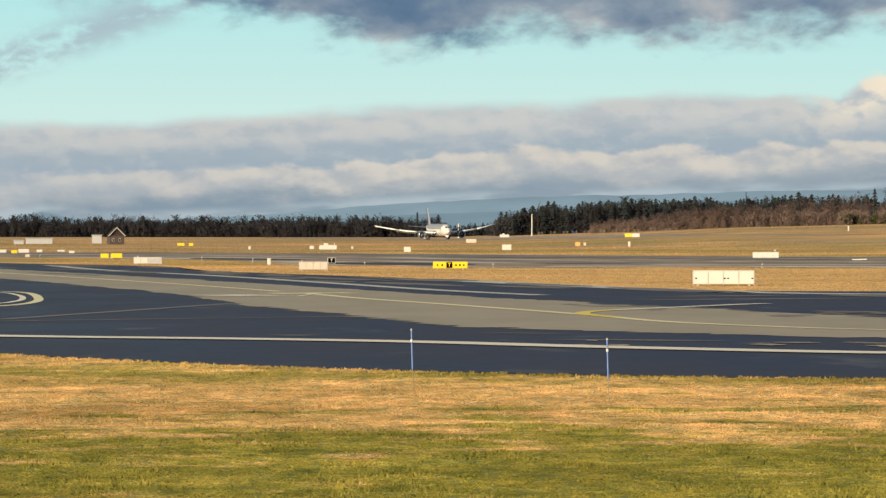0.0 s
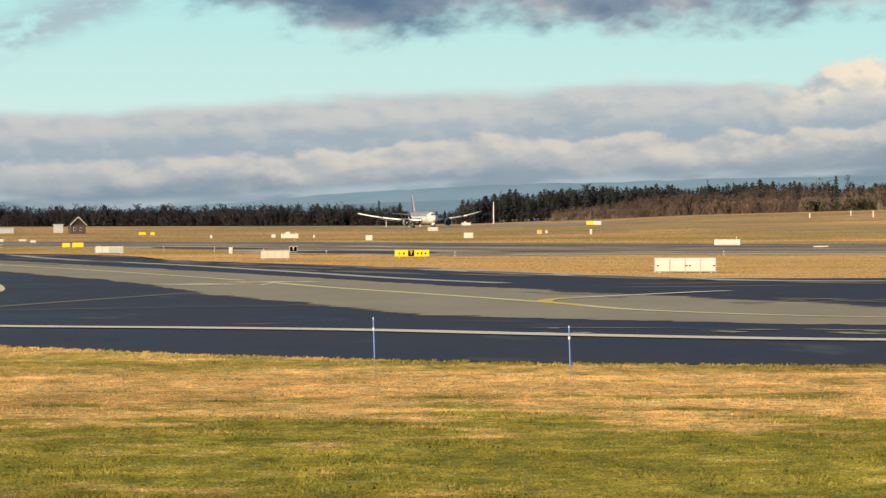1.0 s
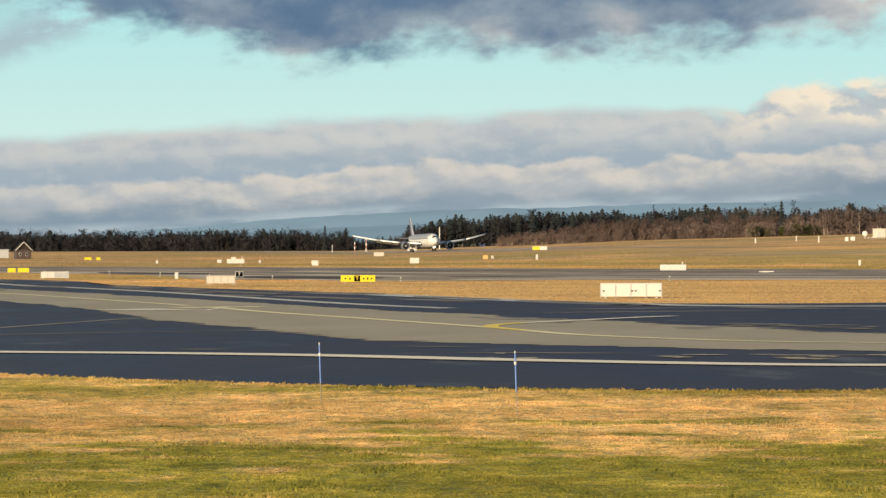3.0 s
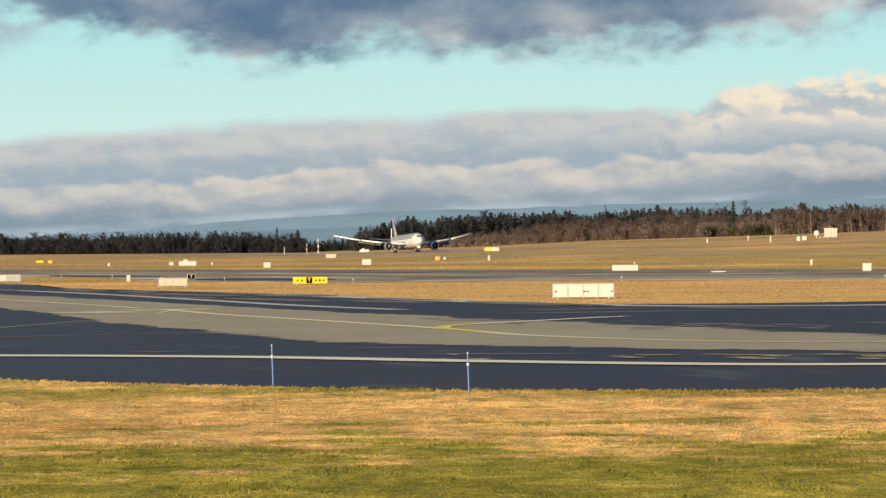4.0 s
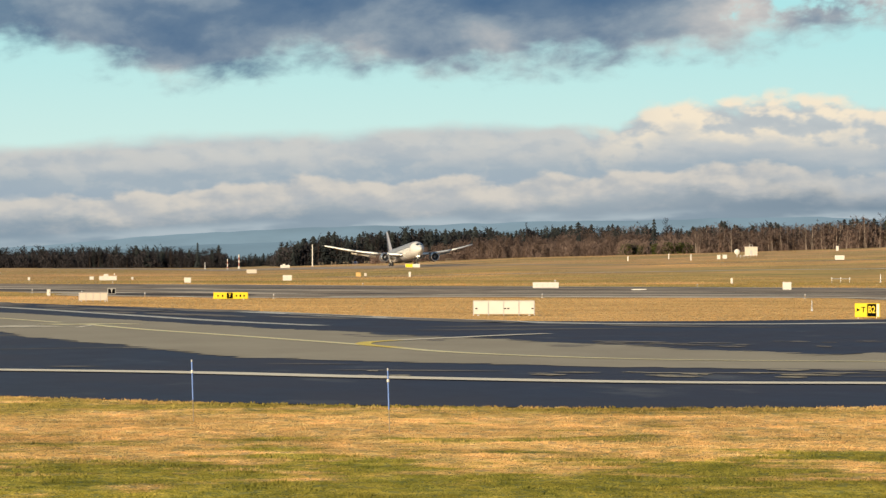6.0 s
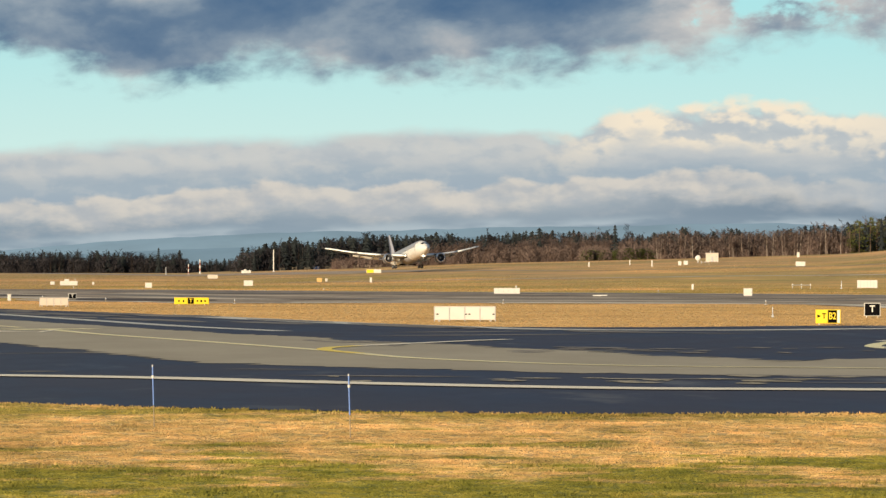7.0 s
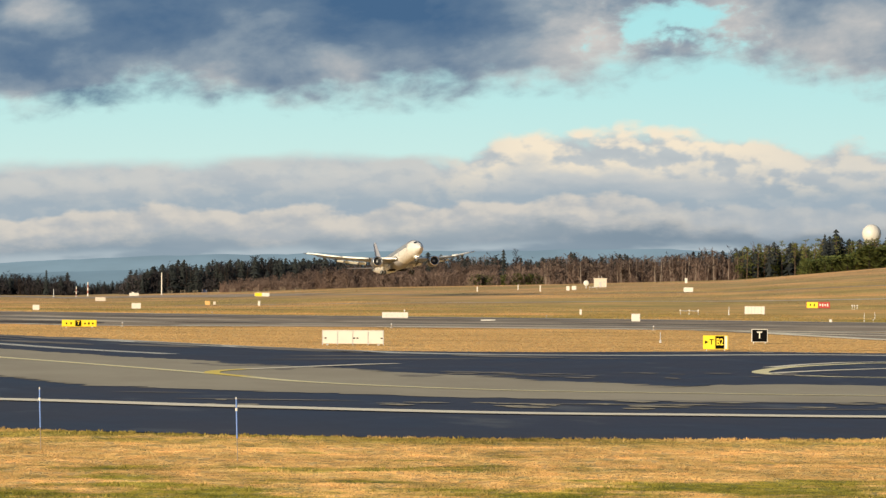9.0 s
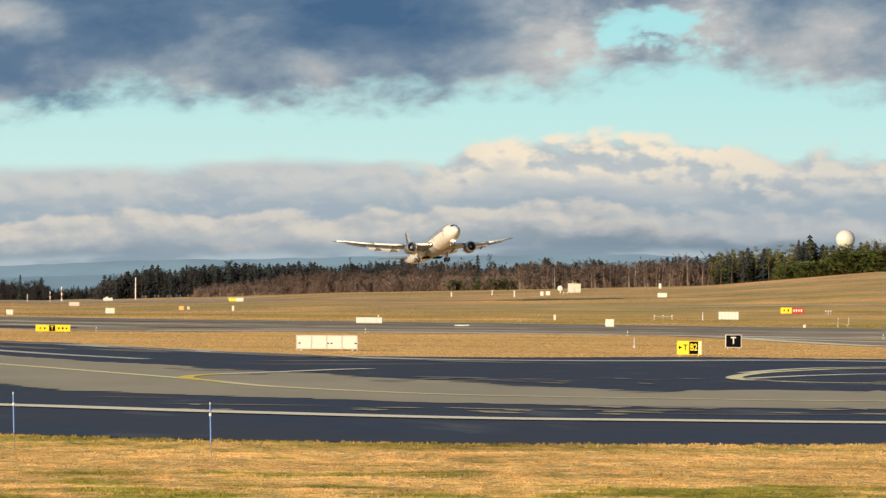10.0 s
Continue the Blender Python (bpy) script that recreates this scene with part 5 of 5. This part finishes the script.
def airliner():
    top = empty("airliner", "white twin-engined airliner taking off with its wheels down", "aeroplane")
    rings = []
    for s in (0.0, 0.15, 0.4, 0.8, 1.3, 2, 2.8, 3.6, 4.6, 5.8, 7.2, 9, 11, 16, 22, 28, 34, 38, 41, 44, 47, 50, 53, 56, 58.5, 60.5, 62, 62.5):
        w, h, z = hull_at(s)
        rings.append([(w * math.cos(a), s - GEAR_S, z + h * math.sin(a)) for a in np.linspace(0, 2 * math.pi, 33)[:-1]])
    hull = part("fuselage", loft(rings), M["hull"], top, smooth=True)
    # belly fairing, the underside's shade put in as darker grey
    rings = []
    for s in np.linspace(17, 38, 12):
        f = math.sin(math.pi * (s - 16) / 23) ** 0.6
        rings.append([(3.1 * f * math.cos(a), s - GEAR_S, AXIS_Z - 1.75 + 1.75 * f * math.sin(a)) for a in np.linspace(0, 2 * math.pi, 21)[:-1]])
    part("belly_fairing", loft(rings), M["crown"], top, smooth=True)
    # cockpit windows, a band of four panes
    for a0, a1 in ((22, 50), (53, 87), (93, 127), (130, 158)):
        bm = bmesh.new()
        grid = []
        for s in (2.3, 2.75, 3.2, 3.6):
            w, h, z = hull_at(s)
            grid.append([bm.verts.new((1.012 * w * math.cos(radians(a)), s - GEAR_S + (0.55 if abs(a - 90) > 40 else 0), z + 1.012 * h * math.sin(radians(a)))) for a in np.linspace(a0, a1, 5)])
        for p, q in zip(grid, grid[1:]):
            for k in range(4):
                bm.faces.new((p[k], p[k + 1], q[k + 1], q[k]))
        part("cockpit_pane", bm, M["glass_dark"], hull, "black cockpit window")
    # grey panel over the hull's crown: shade on its top put in as colour
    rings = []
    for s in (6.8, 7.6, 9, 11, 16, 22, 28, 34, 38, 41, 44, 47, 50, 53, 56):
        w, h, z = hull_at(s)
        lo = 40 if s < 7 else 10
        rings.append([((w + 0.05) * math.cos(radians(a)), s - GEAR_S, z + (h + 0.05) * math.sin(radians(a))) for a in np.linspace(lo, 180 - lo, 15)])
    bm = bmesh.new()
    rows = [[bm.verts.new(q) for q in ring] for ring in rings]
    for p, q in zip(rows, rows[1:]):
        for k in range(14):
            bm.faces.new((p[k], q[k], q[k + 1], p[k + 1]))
    part("crown", bm, M["crown"], hull, "upper hull with its shade painted grey", smooth=True)
    # passenger windows and doors
    for side in (-1, 1):
        bm = bmesh.new()
        for k in range(72):
            s = 8.2 + k * 0.62
            w, h, z = hull_at(s)
            for j in range(1):
                y0, zz = s - GEAR_S, z + 0.62
                xx = side * (w * math.sqrt(1 - (0.62 / h) ** 2) + 0.01)
                bm.faces.new([bm.verts.new(q) for q in ((xx, y0 - 0.14, zz - 0.22), (xx, y0 + 0.14, zz - 0.22), (xx, y0 + 0.14, zz + 0.24), (xx, y0 - 0.14, zz + 0.24))])
        tagged(part("window_row", bm, M["glass_dark"], hull), kind="stuff")
        for s in (7.2, 17.5, 35.0, 49.0):
            w, h, z = hull_at(s)
            part("cabin_door", box(side * w * 0.99 - 0.03, side * w * 0.99 + 0.03, s - GEAR_S - 0.5, s - GEAR_S + 0.5, z - 0.75, z + 1.0, 0.01), M["hull_grey"], hull)
    for side in (-1, 1):
        ls = (1.2, 2.5, 4, 6, 8, 9.75, 12, 15, 18, 21, 24, 26.5, 28, 29.2, 30.0)
        rings = []
        for l in ls:
            s, c, z = wing_le(l)
            rings.append(foil(c, 0.13 - 0.0016 * l, side * l, s, z, 2.0 - 0.1 * l))
        wing = part("wing", loft(rings), M["wing"], top, smooth=True)
        WINGS.append((side, wing))
        for l0, l1 in ((3.4, 8.6), (10.6, 19.5)):          # flaps let down behind the wing, sun painted in with the slats' bright coat
            rings = []
            for l in np.linspace(l0, l1, 5):
                s, c, z = wing_le(l)
                rings.append(foil(c * 0.24, 0.14, side * l, s + c * 0.93, z - 0.35 - c * 0.03, 20))
            part("flap", loft(rings), M["slat"], wing, "flap let down")
        rings = []
        for l in np.linspace(20.2, 25.8, 3):
            s, c, z = wing_le(l)
            rings.append(foil(c * 0.2, 0.12, side * l, s + c * 0.97, z - 0.12, 8))
        part("aileron", loft(rings), M["wing"], wing)
        for l0, l1 in ((3.6, 8.2), (11.2, 18.9), (19.0, 29.2)):   # slats drooped ahead of the wing
            rings = []
            for l in np.linspace(l0, l1, 5):
                s, c, z = wing_le(l)
                rings.append(foil(0.95 + 0.09 * c, 0.38, side * l, s - 0.34 - 0.03 * c, z - 0.06, -20))
            part("slat", loft(rings), M["slat"], wing, "bright leading-edge slat", smooth=True)
        part("landing_lamp", rod((side * 3.3, wing_le(3.3)[0] - 0.12 - GEAR_S, 3.55), (side * 3.3, wing_le(3.3)[0] + 0.4 - GEAR_S, 3.55), 0.15, n=12), M["lamp"], wing, "lit landing lamp")
        for l in (6.6, 13.0, 17.5):                        # fairings of the flap tracks
            s, c, z = wing_le(l)
            rings = []
            for q in np.linspace(0.02, 0.98, 8):
                f = math.sin(math.pi * q) ** 0.6
                rings.append([(side * l + 0.24 * f * math.cos(a), s + c * 0.55 + q * c * 0.75 - GEAR_S, z - 0.55 - q * 0.35 + 0.38 * f * math.sin(a)) for a in np.linspace(0, 6.283, 9)[:-1]])
            part("track_fairing", loft(rings), M["wing"], wing, smooth=True)
        # engine
        ex, es, ez = side * 9.75, 18.6, 2.55
        prof = [(0.0, 1.42), (0.06, 1.56), (0.3, 1.68), (1.0, 1.78), (2.2, 1.80), (3.6, 1.66), (4.8, 1.38)]
        ring = lambda q, r: [(ex + r * math.cos(a), es + q - GEAR_S, ez + r * math.sin(a)) for a in np.linspace(0, 2 * math.pi, 33)[:-1]]
        nac = part("engine", loft([ring(q, r) for q, r in [(1.1, 1.36), (0.5, 1.37), (0.12, 1.36), *prof, (4.8, 1.28), (4.0, 1.2)]], False), M["cowl"], top, "slate-grey engine cowling", smooth=True)
        part("inlet_lip", loft([ring(0.35, 1.355), ring(0.08, 1.36), ring(-0.02, 1.43), ring(0.02, 1.54), ring(0.3, 1.69)], False), M["lip"], nac, "bright metal inlet lip", smooth=True)
        part("fan", loft([ring(1.1, 1.36), ring(1.12, 0.02)]), M["dark"], nac, "dark fan")
        for k in range(18):
            a = 2 * math.pi * k / 18
            bm = bmesh.new()
            u0, v0 = math.cos(a), math.sin(a)
            t0, t1 = -v0, u0
            vs = [bm.verts.new((ex + u0 * r + t0 * o, es + 1.0 + dy - GEAR_S, ez + v0 * r + t1 * o)) for r, o, dy in ((0.4, -0.07, 0.0), (1.33, -0.16, -0.05), (1.33, 0.16, 0.08), (0.4, 0.07, 0.08))]
            bm.faces.new(vs)
            part("fan_blade", bm, M["blade"], nac)
        part("spinner", rod((ex, es + 1.05 - GEAR_S, ez), (ex, es + 0.35 - GEAR_S, ez), 0.42, 0.03, 16), M["grey"], nac)
        part("exhaust_cone", loft([ring(3.9, 0.95), ring(5.2, 0.85), ring(6.0, 0.55), ring(6.6, 0.12)]), M["dark"], nac, smooth=True)
        s9, c9, z9 = wing_le(9.75)
        part("pylon", box(ex - 0.22, ex + 0.22, es + 1.6 - GEAR_S, s9 + 3.6 - GEAR_S, ez + 1.5, z9 + 0.15, 0.08), M["cowl"], nac)
        # tailplane, its shade put in with the dark cowl coat
        rings = []
        for l in (0.4, 2, 4, 6, 8, 9.7):
            rings.append(foil(5.6 - 0.40 * l, 0.10, side * l, 53.0 + 0.72 * l, AXIS_Z + 1.25 + 0.10 * l, -6.0))
        part("tailplane", loft(rings), M["cowl"], top, smooth=True)
        # main gear
        gx = side * 4.9
        leg = part("main_leg", rod((gx, 0.0, 0.75), (gx - side * 0.3, -0.2, 3.6), 0.22, 0.26, 10), M["hull"], top)
        part("bogie", rod((gx, -0.95, 0.66), (gx, 0.95, 0.66), 0.17), M["steel"], leg)
        part("brace", rod((gx, 0.1, 1.4), (gx - side * 2.2, 0.3, 3.3), 0.10), M["steel"], leg)
        part("gear_door", box(gx + side * 0.30, gx + side * 0.36, -0.7, 0.7, 1.5, 3.5, 0.01), M["hull"], leg, "white gear door")
        for dy in (-0.75, 0.75):
            for dx in (-0.52, 0.52):
                w = part("tyre", tyre((gx + dx, dy, 0.66), 0.66, 0.46), M["tyre"], leg)
                part("hub", rod((gx + dx - 0.24, dy, 0.66), (gx + dx + 0.24, dy, 0.66), 0.30, n=12), M["steel"], w)
    # black slabs stand in for the shade inside the open wheel wells
    for side in (-1, 1):
        part("wheel_well_shade", box(side * 1.9 - 1.3, side * 1.9 + 1.3, -1.6, 1.5, AXIS_Z - 3.44, AXIS_Z - 3.2, 0.05), M["dark"], top, "black slab painted as the shade of an open wheel well")
    # nose gear
    ny = 5.6 - GEAR_S
    leg = part("nose_leg", rod((0, ny, 0.5), (0, ny + 0.1, 2.6), 0.16, 0.20, 10), M["hull"], top)
    part("drag_brace", rod((0, ny, 1.2), (0, ny + 1.3, 2.5), 0.07), M["steel"], leg)
    for s in (-1, 1):
        part("nose_gear_door", box(s * 0.62 - 0.02, s * 0.62 + 0.02, ny - 1.0, ny + 1.0, 1.45, 2.5, 0.005), M["hull"], leg, "white gear door")
        w = part("tyre", tyre((s * 0.3, ny, 0.5), 0.5, 0.34), M["tyre"], leg)
        part("hub", rod((s * 0.3 - 0.18, ny, 0.5), (s * 0.3 + 0.18, ny, 0.5), 0.22, n=12), M["steel"], w)
        part("taxi_lamp", rod((s * 0.24, ny - 0.16, 1.75), (s * 0.24, ny - 0.24, 1.75), 0.15, n=12), M["lamp"], leg, "lit taxi lamp")
    # fin
    rings = []
    for q in (0.0, 0.1, 0.4, 0.7, 0.93, 1.0):
        c = 8.0 * (1 - q) + 3.0 * q - (0.7 if q > 0.95 else 0)
        s0 = 49.5 + 8.6 * q + (0.5 if q > 0.95 else 0)
        z = 6.6 + 9.0 * q
        rings.append([(p[2], p[1], z) for p in foil(c, 0.09, 0, s0, 0)])
    fin = part("fin", loft(rings), M["pale_fin"], top, "pale lilac-grey fin", smooth=True)
    rings = []
    for q in (0.0, 0.4, 0.7, 0.95):
        c, s0, z = 8.0 * (1 - q) + 3.0 * q, 49.5 + 8.6 * q, 6.9 + 8.75 * q
        half = 0.09 * c * 0.62 * 0.55 + 0.03
        rings.append([(-0.06, s0 + c * 1.02 - GEAR_S, z), (0.06, s0 + c * 1.02 - GEAR_S, z), (half, s0 + c * 0.66 - GEAR_S, z), (-half, s0 + c * 0.66 - GEAR_S, z)])
    part("rudder", loft(rings), M["fin"], fin, "dark blue rudder")
    return top


def tyre(c, r, w):
    bm = bmesh.new()
    prof = [(-w / 2, r * 0.55), (-w / 2, r * 0.86), (-w * 0.34, r * 0.98), (0, r), (w * 0.34, r * 0.98), (w / 2, r * 0.86), (w / 2, r * 0.55)]
    n = 18
    rows = [[bm.verts.new((c[0] + o, c[1] + q * math.cos(2 * math.pi * k / n), c[2] + q * math.sin(2 * math.pi * k / n))) for k in range(n)] for o, q in prof]
    for a, b in zip(rows, rows[1:]):
        for k in range(n):
            bm.faces.new((a[k], a[(k + 1) % n], b[(k + 1) % n], b[k]))
    bm.faces.new(rows[0][::-1])
    bm.faces.new(rows[-1])
    bmesh.ops.recalc_face_normals(bm, faces=bm.faces)
    return bm


plane = airliner()

# seconds, the nose's place east and up, nose-up degrees; it comes on at 70 m a second
TAKE_OFF = [
    (0.0, 2.8, 4.6, 0.0, -1.0), (1.0, 14.0, 5.0, 0.1, -1.0), (2.0, 25.5, 5.5, 0.2, -0.9), (2.5, 31.0, 5.8, 0.5, -0.8), (4.0, 48.7, 6.75, 1.6, -0.6), (5.0, 61.2, 7.9, 2.7, -0.5), (5.5, 67.8, 8.7, 3.5, -0.5),
    (7.0, 87.3, 11.9, 6.4, -0.9), (7.5, 93.2, 13.3, 7.1, -0.9), (8.0, 99.8, 14.9, 7.8, -0.9), (8.5, 106.8, 17.0, 8.5, -1.0), (9.0, 113.8, 19.6, 9.2, -1.1), (9.5, 120.7, 22.6, 10.0, -1.3), (10.0, 127.7, 25.9, 10.8, -1.5),
]


def motions():
    tip = Vector((0, -GEAR_S, AXIS_Z - 0.7))
    rows = []
    for t, x, z, up, bank in TAKE_OFF:
        turn = pose(0, 0, 0, 0, 0, HEADING) @ pose(0, 0, 0, -up, 0, 0) @ pose(0, 0, 0, 0, bank, 0)
        rows.append((t, Matrix.Translation((x, 2010 - 70 * t, z)) @ turn @ Matrix.Translation(-tip)))
    walk(plane, rows)
    # the wings bend up as they take the load
    for side, wing in WINGS:
        hinge = Matrix.Translation((side * 2.4, 0, 3.5))
        walk(wing, [(t, hinge @ pose(0, 0, 0, 0, side * sag, 0) @ hinge.inverted()) for t, sag in ((0, 3.2), (2, 3.1), (4, 1.7), (5.0, 0.8), (5.5, 0.4), (7, 0.1), (10, 0.0))])


HEADING = math.degrees(math.atan2(12.4, 70))
motions()
